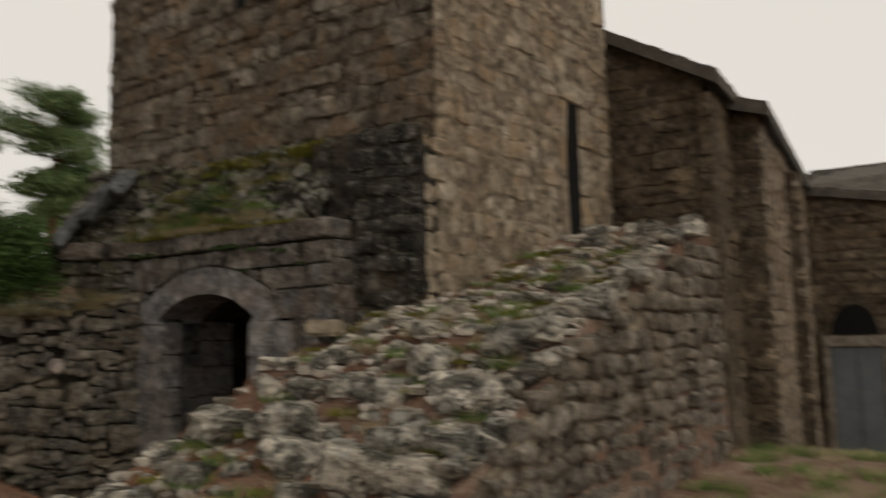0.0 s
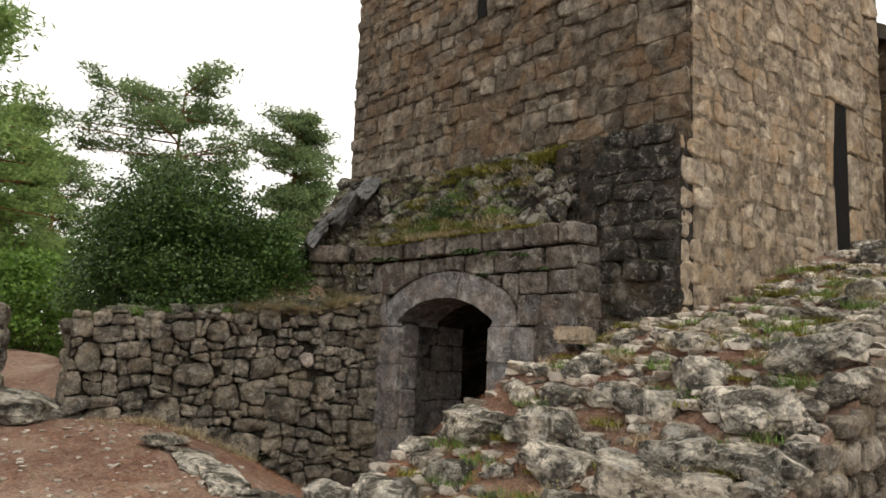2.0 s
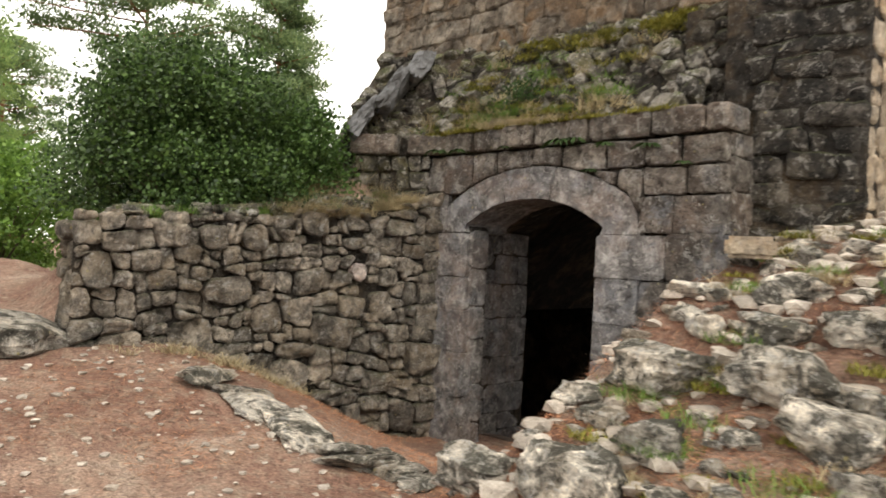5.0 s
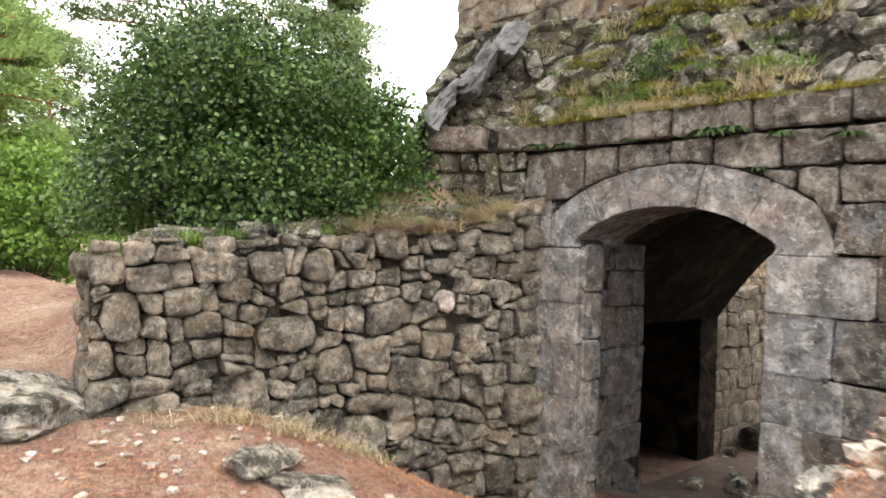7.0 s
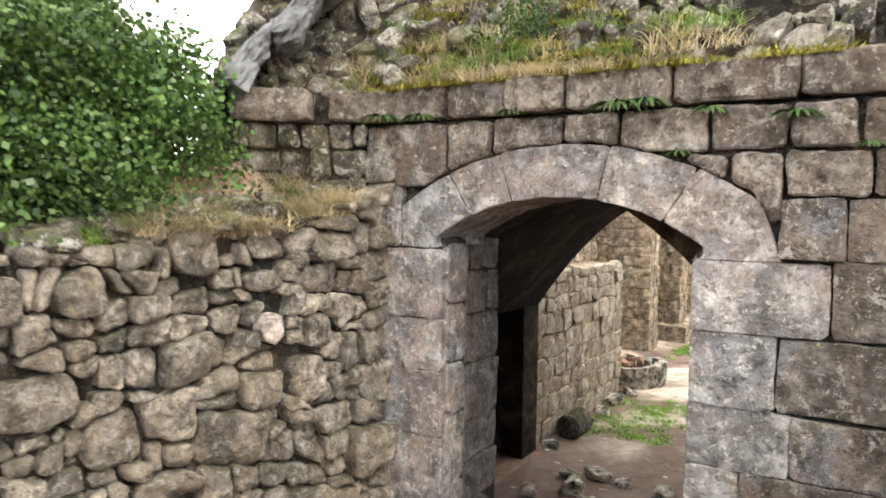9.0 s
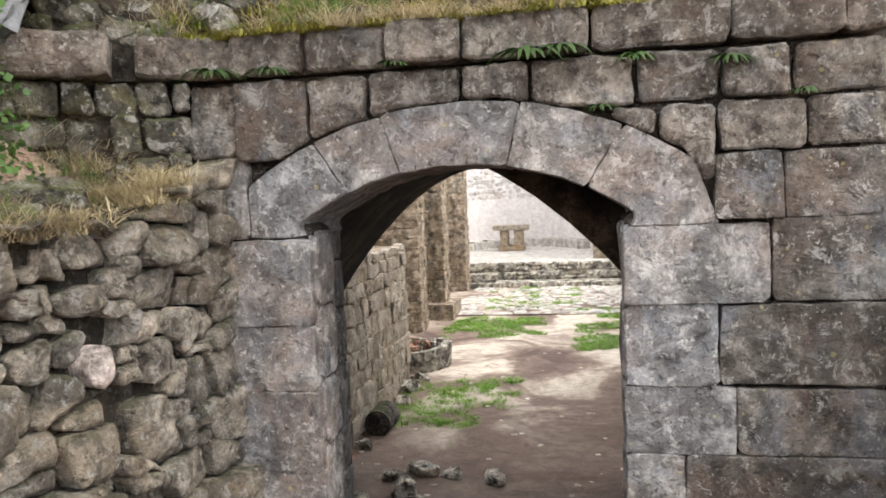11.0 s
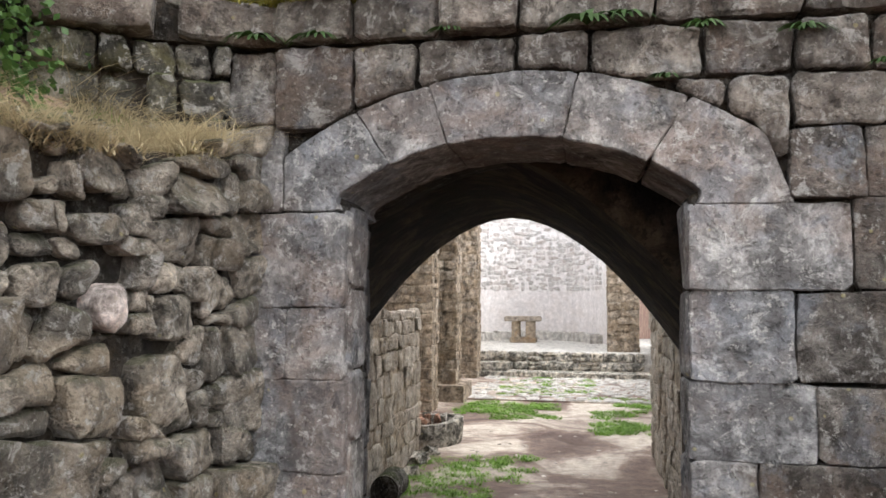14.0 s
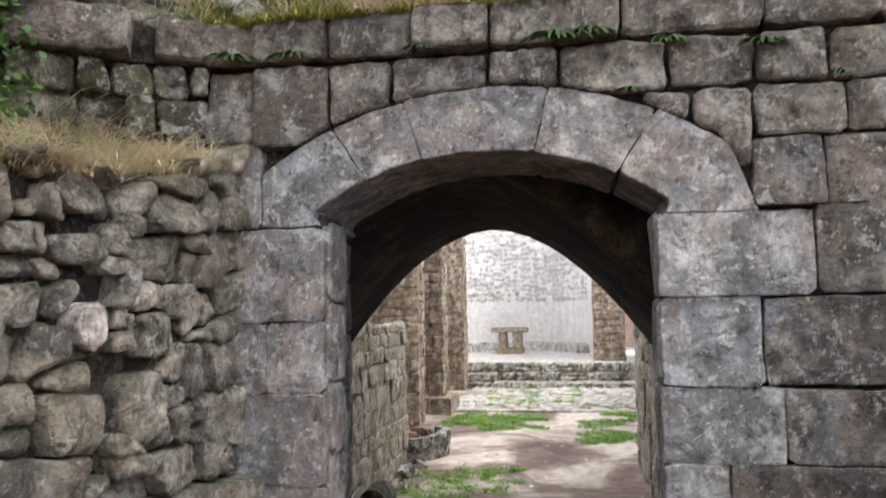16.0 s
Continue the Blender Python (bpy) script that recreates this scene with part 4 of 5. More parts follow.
pier("pier_first", -4.4, -3.07, 12.9, 13.7, 6.3, "brown coursed stone wall pier in the nave")
pier("pier_second", -4.4, -2.85, 14.9, 15.6, 6.3, "coursed stone wall pier with a plinth")
p2 = mesh_ob("plinth", *box(-4.3, -2.62, 14.55, 15.9, 0, 0.42), M_NAVE, bpy.data.objects["pier_second"], smooth=False)
pier("pier_third", -4.4, -3.1, 20.2, 21.0, 6.3, "tall stone pier beside the chancel")
pier("pier_chancel", 1.05, 2.1, 22.3, 23.0, 6.3, "stone pier at the chancel opening")

# chancel: steps, platform, round apse
step_1 = tagged(mesh_ob("step_low", *box(-3.3, 2.4, 20.55, 21.6, -0.1, 0.2), M_ROCK, smooth=False), "low mossy stone step before the chancel", "step", kind="structure")
step_2 = tagged(mesh_ob("step_upper", *box(-3.35, -2.2, 20.9, 21.6, 0.0, 0.46), M_ROCK, smooth=False), "broken upper stone step of the chancel", "step", kind="structure")
M_FLAG = stone_mat("pale flagstone", (0.62, 0.59, 0.55), (0.71, 0.68, 0.63), (0.78, 0.75, 0.70), stain_amt=0.12, lichen=0.2, warm_amt=0.1, moss=0.1, mottle=0.5, pit=0.2)
plat = tagged(mesh_ob("chancel_floor", *box(-5.6, 3.3, 21.5, 31.0, -0.2, 0.78), M_FLAG, smooth=False), "raised pale flagged chancel floor", "floor", kind="structure")
edge = []
lay(Face((-3.4, 21.5, 0), (1, 0, 0), (0, -1, 0)), courses(0, 5.6, 0.2, 0.8, rng, h=(0.26, 0.32), w=(0.4, 0.9)), plat, M_ROCK, rng, name="edge_stone", out=0.05, n=12)
M_APSE = stone_mat("pale apse stone", (0.62, 0.60, 0.57), (0.78, 0.75, 0.71), (0.92, 0.89, 0.85), stain=(0.5, 0.46, 0.44), stain_amt=0.25, lichen=0.3, warm=(0.66, 0.52, 0.45), warm_amt=0.4, island=True, mottle=0.25, pit=0.1, streak=0.2, shade=0.85)
ac, ar = (-1.8, 25.6), 4.1
av, af = [], []
K = 28
for ring in (ar, ar + 0.5):
    for z in (0.5, 6.4):
        for i in range(K + 1):
            a = math.pi * i / K
            av.append((ac[0] + ring * 0.72 * math.cos(a), ac[1] + ring * math.sin(a), z))
B = K + 1
for i in range(K):
    af += [(i, i + 1, B + i + 1, B + i)[::-1], (2 * B + i, 2 * B + i + 1, 3 * B + i + 1, 3 * B + i), (B + i, B + i + 1, 3 * B + i + 1, 3 * B + i)]
apse = tagged(mesh_ob("wall_apse", av, af, M_PLASTER), "round apse wall with worn white plaster", "wall", kind="structure")
bits = []
for i in range(K):
    a = math.pi * (i + 0.5) / K
    if 0.12 < a / math.pi < 0.88:
        o = (ac[0] + ar * 0.72 * math.cos(a), ac[1] + ar * math.sin(a), 0)
        f = Face(o, (-0.72 * math.sin(a), math.cos(a), 0), (-math.cos(a), -0.72 * math.sin(a), 0))
        L = 0.23 if abs(math.cos(a)) < 0.7 else 0.2
        lay(f, courses(-L, L, 2.9, 6.3, rng, h=(0.16, 0.26), w=(0.25, 0.5)), None, M_APSE, rng, out=0.012, spread=0.012, n=8, gap=0.012, bevel=0.02, bulge=0.006, rough=0.006, joined=bits)
tagged(mesh_ob("masonry", *merge(bits), M_APSE, apse), kind="stuff")
bench = []
for i in range(3, K - 3):
    a0, a1 = math.pi * i / K, math.pi * (i + 1) / K
    q = [(ac[0] + s * 0.72 * math.cos(a), ac[1] + s * math.sin(a)) for s, a in ((ar - 0.75, a0), (ar + 0.05, a0), (ar + 0.05, a1), (ar - 0.75, a1))]
    bench.append(prism(q[::-1], 0.78, 1.12 + 0.04 * math.sin(i * 2.1)))
mesh_ob("bench", *merge(bench), M_FLAG, apse, smooth=False, label="low stone ledge along the apse")
for s in (-1, 1):
    clad("wall_chancel_" + ("left" if s < 0 else "right"), "plastered chancel side wall", Face((-1.8 + s * 2.95, 23.0 if s > 0 else 21.0, 0), (0, 1, 0), (-s, 0, 0)), 0, 3.5, 0.8, 5.4, M_PLASTER,
         box(-1.8 + min(s * 2.95, s * 3.5), -1.8 + max(s * 2.95, s * 3.5), 21.0 if s < 0 else 23.0, 26.0, 0.0, 5.4), M_PLASTER)

altar = thing("altar", "plain stone altar slab on two rough blocks", "altar", (-2.2, 27.0, 0.78))


def local(ob, vf):
    o = ob.location
    return [(x - o[0], y - o[1], z - o[2]) for x, y, z in vf[0]], vf[1]


def slab_bm(x0, x1, y0, y1, z0, z1, bevel=0.03):
    bm = bmesh.new()
    bmesh.ops.create_cube(bm, size=1.0)
    bmesh.ops.scale(bm, vec=(x1 - x0, y1 - y0, z1 - z0), verts=bm.verts)
    bmesh.ops.translate(bm, vec=((x0 + x1) / 2, (y0 + y1) / 2, (z0 + z1) / 2), verts=bm.verts)
    bmesh.ops.bevel(bm, geom=bm.edges[:], offset=bevel, segments=2, affect="EDGES")
    return bm


def part(name, bm, mat, parent=None, label=""):
    me = bpy.data.meshes.new(name)
    bm.to_mesh(me)
    bm.free()
    me.materials.append(mat)
    ob = new(name, me)
    ob.parent = parent
    if label:
        tagged(ob, label)
    return ob


part("table_top", slab_bm(-0.74, 0.74, -0.4, 0.4, 0.86, 1.06), M_NAVE_O, altar)
part("support", slab_bm(-0.45, -0.12, -0.3, 0.3, 0.2, 0.87), M_SOUTH, altar)
part("support", slab_bm(0.12, 0.5, -0.3, 0.3, 0.2, 0.87), M_SOUTH, altar)
part("base", slab_bm(-0.52, 0.55, -0.38, 0.38, 0.0, 0.21), M_SOUTH, altar)

# paving in the nave
paving = tagged(mesh_ob("paving_bed", *box(-2.9, 2.6, 15.2, 20.6, -0.1, 0.045), M_FLOOR, smooth=False), "earth bed of the worn nave paving", "floor", kind="structure")
PAVE = Face((-2.9, 15.2, 0.03), (1, 0, 0), (0, 0, 1), (0, 1, 0))
lay(PAVE, [c for c in rubble([(0, 0), (5.5, 0), (5.5, 5.4), (0, 5.4)], 230, rng, flat=1.0) if rng.random() < 0.82], paving, M_FLAG, rng, name="paving_stone", out=0.03, spread=0.008, n=9, gap=0.03, cut=0.05, bevel=0.02, bulge=0.006, rough=0.004, back=0.02)

# ---- buildings along the south side ----
rng = np.random.default_rng(51)
M_CHURCH = stone_mat("brown church stone", (0.20, 0.15, 0.10), (0.28, 0.215, 0.15), (0.35, 0.28, 0.2), stain_amt=0.4, lichen=0.1, warm_amt=0.4, island=True, shade=0.8)


def wall_seg(name, label, a, b, z0, z1, mat=M_CHURCH):
    """A straight stretch of coursed wall from plan point a to b."""
    d = np.array([b[0] - a[0], b[1] - a[1], 0.0])
    L = float(np.linalg.norm(d))
    nrm = np.array([d[1], -d[0], 0]) / L
    q = [a, b, (b[0] - nrm[0] * 0.5, b[1] - nrm[1] * 0.5), (a[0] - nrm[0] * 0.5, a[1] - nrm[1] * 0.5)]
    return clad(name, label, Face((a[0], a[1], 0), d, nrm), 0, L, z0, z1, mat, prism(q, z0 - 1.5, z1), M_CORE_BROWN, h=(0.2, 0.3), w=(0.35, 0.75), n=10)


wall_seg("wall_aisle_west", "brown coursed stone aisle front", (2.95, 5.2), (4.45, 5.2), 0.8, 6.3)
gable = bpy.data.objects["wall_aisle_west"]
mesh_ob("gable", *extrude_xz([(2.95, 6.28), (4.45, 6.28), (4.45, 6.42), (2.95, 7.42)], 5.22, 5.6), M_CORE_BROWN, gable, smooth=False)
bits = []
lay(Face((2.95, 5.22, 0), (1, 0, 0), (0, -1, 0)), [q for q in courses(0, 1.5, 6.3, 7.3, rng) if q[:, 1].max() < 7.45 - 0.67 * q[:, 0].max()], None, M_CHURCH, rng, out=0.025, n=10, gap=0.005, cut=0.018, bevel=0.012, joined=bits)
tagged(mesh_ob("masonry", *merge(bits), M_CHURCH, gable), kind="stuff")
wall_seg("wall_aisle_south", "brown coursed stone aisle flank", (4.58, 5.3), (4.58, 6.3), 0.8, 6.2)
wall_seg("wall_aisle_pilaster", "flat stone pilaster strip", (4.38, 5.1), (4.6, 5.1), 0.8, 6.2)
wall_seg("wall_chapel_west", "brown stone chapel front", (4.6, 6.2), (5.02, 6.2), 0.5, 6.1)
wall_seg("wall_chapel_south", "tan stone chapel flank", (5.02, 6.2), (4.62, 13.0), 0.0, 5.9, M_NAVE)
wall_seg("wall_pilaster_south", "flat stone pilaster strip", (5.1, 9.0), (5.05, 9.5), 0.0, 5.6, M_NAVE)
wall_seg("wall_far_house", "brown stone house front with a door", (4.55, 13.0), (13.0, 13.0), -0.1, 5.0)


def roof_slabs(name, label, corners, rows, cols):
    """Lapped stone slabs over a four-cornered slope: eave left, eave right, top right, top left."""
    c = np.array(corners, float)
    ob = tagged(mesh_ob(name, [tuple(p) for p in c] + [tuple(p - (0, 0, 0.15)) for p in c], [(0, 1, 2, 3), (7, 6, 5, 4), (0, 4, 5, 1), (1, 5, 6, 2), (2, 6, 7, 3), (3, 7, 4, 0)], M_SLATE, smooth=False), label, "roof", kind="structure")
    for r in range(rows):
        for k in range(cols):
            if rows * cols > 260:
                break
            s0, s1 = k / cols, (k + 1) / cols
            t0, t1 = r / rows, min(1.0, (r + 1.25) / rows)
            P = lambda s, t: (c[0] * (1 - s) + c[1] * s) * (1 - t) + (c[3] * (1 - s) + c[2] * s) * t
            up = rng.uniform(0.02, 0.05)
            q = [P(s0 + 0.004, t0), P(s1 - 0.004, t0), P(s1, t1), P(s0, t1)]
            v = [p + (0, 0, up + 0.03) for p in q[:2]] + [p + (0, 0, 0.012) for p in q[2:]] + [p + (0, 0, 0.002) for p in q]
            mesh_ob("roof_slab", v, [(0, 1, 2, 3), (4, 5, 1, 0), (5, 6, 2, 1), (7, 4, 0, 3)], M_SLATE, ob, smooth=False)
    return ob


roof_slabs("roof_aisle", "weathered stone slab roof of the aisle", [(3.0, 5.0, 7.45), (4.75, 4.95, 6.38), (4.74, 6.6, 6.34), (3.0, 6.6, 7.6)], 4, 9)
roof_slabs("roof_chapel", "weathered stone slab roof of the chapel", [(4.1, 5.95, 6.45), (5.2, 5.95, 6.08), (4.8, 13.0, 6.0), (3.9, 13.0, 7.2)], 14, 4)
roof_slabs("roof_far_house", "long stone slab roof of the house", [(4.4, 12.8, 5.95), (13.2, 12.8, 4.2), (13.2, 16.5, 6.95), (4.4, 16.5, 6.95)], 9, 26)
mesh_ob("gable", *extrude_xz([(4.2, 5.9), (4.95, 5.9), (4.8, 6.3), (4.2, 6.55)], 6.25, 6.55), M_CORE_BROWN, bpy.data.objects["wall_chapel_west"], smooth=False)
far_house = bpy.data.objects["wall_far_house"]
mesh_ob("gable", *extrude_xz([(4.55, 4.98), (9.2, 4.98), (4.55, 5.9)], 12.98, 13.4), M_CORE_BROWN, far_house, smooth=False)
bits = []
lay(Face((4.55, 12.98, 0), (1, 0, 0), (0, -1, 0)), [q for q in courses(0, 4.6, 5.0, 5.85, rng) if q[:, 1].max() < 5.9 - 0.2 * q[:, 0].max()], None, M_CHURCH, rng, out=0.025, n=10, gap=0.005, cut=0.018, bevel=0.012, joined=bits)
tagged(mesh_ob("masonry", *merge(bits), M_CHURCH, far_house), kind="stuff")
door = thing("door_1", "closed grey painted door in the stone house", "door", (5.46, 12.93, 0.05), kind="structure")
part("leaf", slab_bm(-0.5, -0.01, -0.03, 0.02, -0.05, 2.25, 0.01), M_DOOR, door)
part("leaf", slab_bm(0.01, 0.5, -0.03, 0.02, -0.05, 2.25, 0.01), M_DOOR, door)
part("lintel", slab_bm(-0.68, 0.68, -0.09, 0.02, 2.26, 2.5, 0.02), M_NAVE_O, door, "pale stone lintel")
part("jamb", slab_bm(-0.66, -0.51, -0.07, 0.02, -0.1, 2.26, 0.02), M_NAVE_O, door)
part("jamb", slab_bm(0.51, 0.66, -0.07, 0.02, -0.1, 2.26, 0.02), M_NAVE_O, door)
fan = [(0.46 * math.cos(math.pi * i / 12), -0.045, 2.53 + 0.66 * math.sin(math.pi * i / 12)) for i in range(13)]
# The fanlight's darkness is this black sheet.
mesh_ob("fanlight", fan, [tuple(range(13))], M_VOID_SHADE, door, smooth=False, label="half-round fanlight, its shade a black sheet")

# ---- rocks ----
rng = np.random.default_rng(61)


def rock_mesh(seed, sub=3, flat=0.6, square=0.8):
    """A weathered block: squared up, split along planes, with pitted faces and a flattish top."""
    bm = bmesh.new()
    bmesh.ops.create_icosphere(bm, subdivisions=sub, radius=1.0)
    r = np.random.default_rng(seed)
    planes = [(Vector(r.normal(0, 1, 3)).normalized(), r.uniform(0.5, 0.85)) for _ in range(9)] + [(Vector((r.normal(0, 0.12), r.normal(0, 0.12), 1)).normalized(), 0.62)]
    off = Vector(r.uniform(-50, 50, 3))
    for v in bm.verts:
        p = v.co.copy()
        m = max(abs(p.x), abs(p.y), abs(p.z))
        p = p.lerp(p / m, square) * 0.82
        for n, d in planes:
            h = p.dot(n) - d
            if h > 0:
                p -= n * h * 0.97
        p *= 1.12 + 0.24 * noise.noise(p * 1.6 + off) + 0.15 * noise.noise(p * 3.6 + off) + 0.15 * abs(noise.noise(p * 7.5 + off)) + 0.08 * noise.noise(p * 17 + off)
        p.z *= flat
        v.co = p
    for f in bm.faces:
        f.smooth = True
    me = bpy.data.meshes.new("rock")
    bm.to_mesh(me)
    bm.free()
    me.set_sharp_from_angle(angle=radians(22))
    me.materials.append(M_ROCK)
    return me


ROCKS = [rock_mesh(100 + k, 4 if k < 6 else 3, 0.75 + 0.1 * (k % 4)) for k in range(14)]
PEBBLES = [rock_mesh(200 + k, 1, 0.6) for k in range(4)]


MOSSY = [me.copy() for me in ROCKS[:4]]
for me in MOSSY:
    me.materials[0] = M_SLOPE


def rock(x, y, size, label="grey lichened boulder bedded in the rubble slope", group="boulders of the rubble slope", lift=0.0, name="boulder", aspect=(1.25, 0.9, 0.95), turn=None, kind_i=None):
    me = (ROCKS + MOSSY)[int(rng.integers(len(ROCKS))) if kind_i is None else kind_i]
    ob = new(name, me)
    s = size * rng.uniform(0.85, 1.15)
    ob.scale = (s * aspect[0], s * aspect[1], s * aspect[2])
    ob.location = (x, y, height(x, y) + lift + 0.28 * size)
    ob.rotation_euler = (rng.normal(0, 0.12), rng.normal(0, 0.12), rng.uniform(0, 6.28) if turn is None else turn)
    return tagged(ob, label, "rock", group)


# lime-rendered lump at the roof's far edge
lime = [me.copy() for me in ROCKS[:3]]
for me, at, sc in zip(lime, ((-2.12, -0.52, 4.24), (-1.92, -0.24, 4.56), (-1.78, 0.02, 4.9)), ((0.36, 0.28, 0.15), (0.40, 0.30, 0.15), (0.32, 0.26, 0.14))):
    me.materials[0] = M_GLASSY
    lump = new("lime_lump", me)
    lump.location, lump.scale, lump.rotation_euler = at, sc, (0.98, -0.1, -0.5)
    lump.parent = roof
# rocks that stand out on the mound: place and half width
KEYROCKS = [(1.62, -2.28, 0.26), (1.72, -1.55, 0.27), (1.80, -1.08, 0.25), (1.98, -0.62, 0.2), (2.45, -1.68, 0.31), (3.08, -1.60, 0.25), (2.60, -2.14, 0.21), (3.40, -1.88, 0.21), (2.45, -2.52, 0.28),
            (2.05, -1.95, 0.13), (2.90, -1.2, 0.19), (3.28, -1.14, 0.17), (3.78, -0.78, 0.23), (3.62, -1.18, 0.21), (4.45, -1.22, 0.22), (4.45, -0.55, 0.22), (4.12, -1.98, 0.28), (4.5, -2.0, 0.24), (3.46, -1.66, 0.16),
            (4.1, -1.64, 0.2), (4.14, -1.08, 0.18), (3.05, -2.05, 0.09), (1.9, -2.62, 0.2), (2.75, -0.72, 0.18)]
DONE = []
for k, (x, y, r) in enumerate(KEYROCKS):
    rock(x, y, r * 0.97, aspect=(1.15, 0.9, 0.85), kind_i=k % 6, turn=rng.normal(0.1, 0.3) + 3.14 * (k % 2), lift=-0.02)
    DONE.append((x, y, r))
for k in range(1700):
    x, y = rng.uniform(1.85, 4.65), rng.uniform(-2.9, 3.6)
    if (x < 2.98 + 0.09 * y and y > 0.3) or len(DONE) > 250:
        continue
    r = 0.05 + 0.15 * rng.random() ** 2.2
    if any((x - a) ** 2 + (y - b) ** 2 < (0.88 * (r + q)) ** 2 for a, b, q in DONE):
        continue
    DONE.append((x, y, r))
    rock(x, y, r, aspect=(1.25, 0.85, rng.uniform(0.6, 1.0)), lift=-0.01, turn=rng.normal(0.1, 0.5) + 3.14 * (k % 2))
for k in range(42):
    y = -2.85 + 0.155 * k
    rock(4.70 + rng.normal(0, 0.07), y, rng.uniform(0.09, 0.17), label="flat coping rock along the mound wall", group="coping of the mound wall", name="coping_rock", lift=0.02, aspect=(1.2, 0.9, 0.7))
block = thing("squared_block", "pale squared building stone lying loose", "stone block", (2.38, -0.52, height(2.38, -0.52) + 0.09))
block.rotation_euler = (0, 0, 0.35)
part("body", slab_bm(-0.165, 0.165, -0.11, 0.11, 0, 0.15, 0.028), M_SOUTH, block)
# kerb of pale stones at the hollow
for k in range(9):
    t = k / 8
    rock(-0.75 + 1.9 * t + rng.normal(0, 0.04), -2.85 + 0.45 * t + rng.normal(0, 0.05), rng.uniform(0.16, 0.25), label="pale flat stone edging the hollow", group="edging stones", aspect=(1.3, 0.8, 0.35), lift=-0.03)
sill = rock(-2.05, -3.85, 0.34, label="flat worn threshold stone in the wall gap", group="", aspect=(1.1, 1.3, 0.5), name="threshold_stone", turn=0.2)
# fallen stones on the nave floor
for x, y, s in [(-1.6, 4.25, 0.15), (-1.25, 4.4, 0.2), (-0.9, 4.3, 0.16), (-1.35, 3.8, 0.2), (-0.42, 4.25, 0.2), (-1.75, 3.5, 0.15), (-1.1, 3.55, 0.14), (-2.15, 7.2, 0.2), (-2.25, 7.9, 0.22), (-2.2, 8.6, 0.2), (-2.3, 6.6, 0.2), (-2.2, 5.2, 0.16)]:
    rock(x, y, s * 0.75, label="fallen rubble stone on the earth floor", group="fallen stones in the passage", name="fallen_stone")
drum = thing("column_drum", "dark broken column drum lying on its side", "column drum", (-2.15, 5.9, height(-2.15, 5.9) + 0.17))
bm = bmesh.new()
bmesh.ops.create_cone(bm, cap_ends=True, segments=20, radius1=0.19, radius2=0.18, depth=0.55)
bmesh.ops.bevel(bm, geom=[e for e in bm.edges if len(e.link_faces) == 2 and e.calc_face_angle() > 1], offset=0.025, segments=2, affect="EDGES")
bmesh.ops.rotate(bm, matrix=Matrix.Rotation(radians(90), 3, "X"), verts=bm.verts)
part("body", bm, M_DARK, drum)
# round basin with stones
basin = thing("stone_basin", "broken round stone basin heaped with stones", "basin", (-2.55, 9.7, 0.0))
K = 28
bv, bf = [], []
for r0, z in ((0.68, 0.0), (0.72, 0.30), (0.70, 0.42), (0.55, 0.42), (0.5, 0.2)):
    for i in range(K):
        a = 2 * math.pi * i / K
        w = 1 + 0.02 * math.sin(3 * a) + rng.normal(0, 0.006)
        bv.append((r0 * w * math.cos(a), r0 * w * math.sin(a), z + (0.03 * math.sin(2 * a + 1) if z > 0.25 else 0)))
for k in range(4):
    for i in range(K):
        j = (i + 1) % K
        bf.append((k * K + i, k * K + j, (k + 1) * K + j, (k + 1) * K + i))
bf.append(tuple(range(4 * K, 5 * K)))
mesh_ob("bowl", bv, bf, M_ROCK, basin)
M_BRICKY = stone_mat("reddish rubble", (0.32, 0.17, 0.11), (0.42, 0.25, 0.18), (0.50, 0.38, 0.30), stain_amt=0.3, lichen=0.3)
RED = [me.copy() for me in ROCKS[:3]]
for me in RED:
    me.materials[0] = M_BRICKY
for k in range(9):
    o = new("heaped_stone", (RED + ROCKS[3:5])[k % 5])
    o.parent = basin
    o.scale = (0.17, 0.13, 0.11)
    a = k * 2.4
    o.location = (0.33 * math.cos(a) * (k % 3) / 2, 0.33 * math.sin(a) * (k % 3) / 2, 0.40 + 0.03 * (k % 3 == 0))
    o.rotation_euler = (0.3 * k, 0.2, k)
# loose grit and small stones
bits = []


def grit(count, x0, x1, y0, y1, lo, hi):
    for k in range(count):
        x, y = rng.uniform(x0, x1), rng.uniform(y0, y1)
        if y > -3.6 and x < wall_x(y) + 0.1 and y < 0.2:
            continue
        me = PEBBLES[int(rng.integers(4))]
        s = rng.uniform(lo, hi)
        a = rng.uniform(0, 6.28)
        z = height(x, y)
        ca, sa = math.cos(a) * s, math.sin(a) * s
        bits.append(([(x + v.co.x * ca - v.co.y * sa, y + v.co.x * sa + v.co.y * ca, z + v.co.z * s + s * 0.2) for v in me.vertices], [tuple(p.vertices) for p in me.polygons]))


grit(420, -1.8, 1.7, -6.0, -2.2, 0.006, 0.04)
grit(800, 1.7, 4.75, -3.2, 3.4, 0.02, 0.11)
grit(160, -2.2, 1.3, 0.8, 11.0, 0.012, 0.05)
grit(140, 1.6, 7.0, -6.5, -3.0, 0.01, 0.04)
M_GRIT = stone_mat("grit", (0.42, 0.37, 0.31), (0.58, 0.52, 0.44), (0.8, 0.73, 0.64), island=True, stain_amt=0.15, lichen=0.1, mottle=0.4, pit=0.2, streak=0.0, warm_amt=0.1, relief=0.006)
tagged(mesh_ob("loose_stones", *merge(bits), M_GRIT), "scattered small pale stones and grit", "gravel", kind="stuff")

# ---- plants ----
prng = random.Random(7)


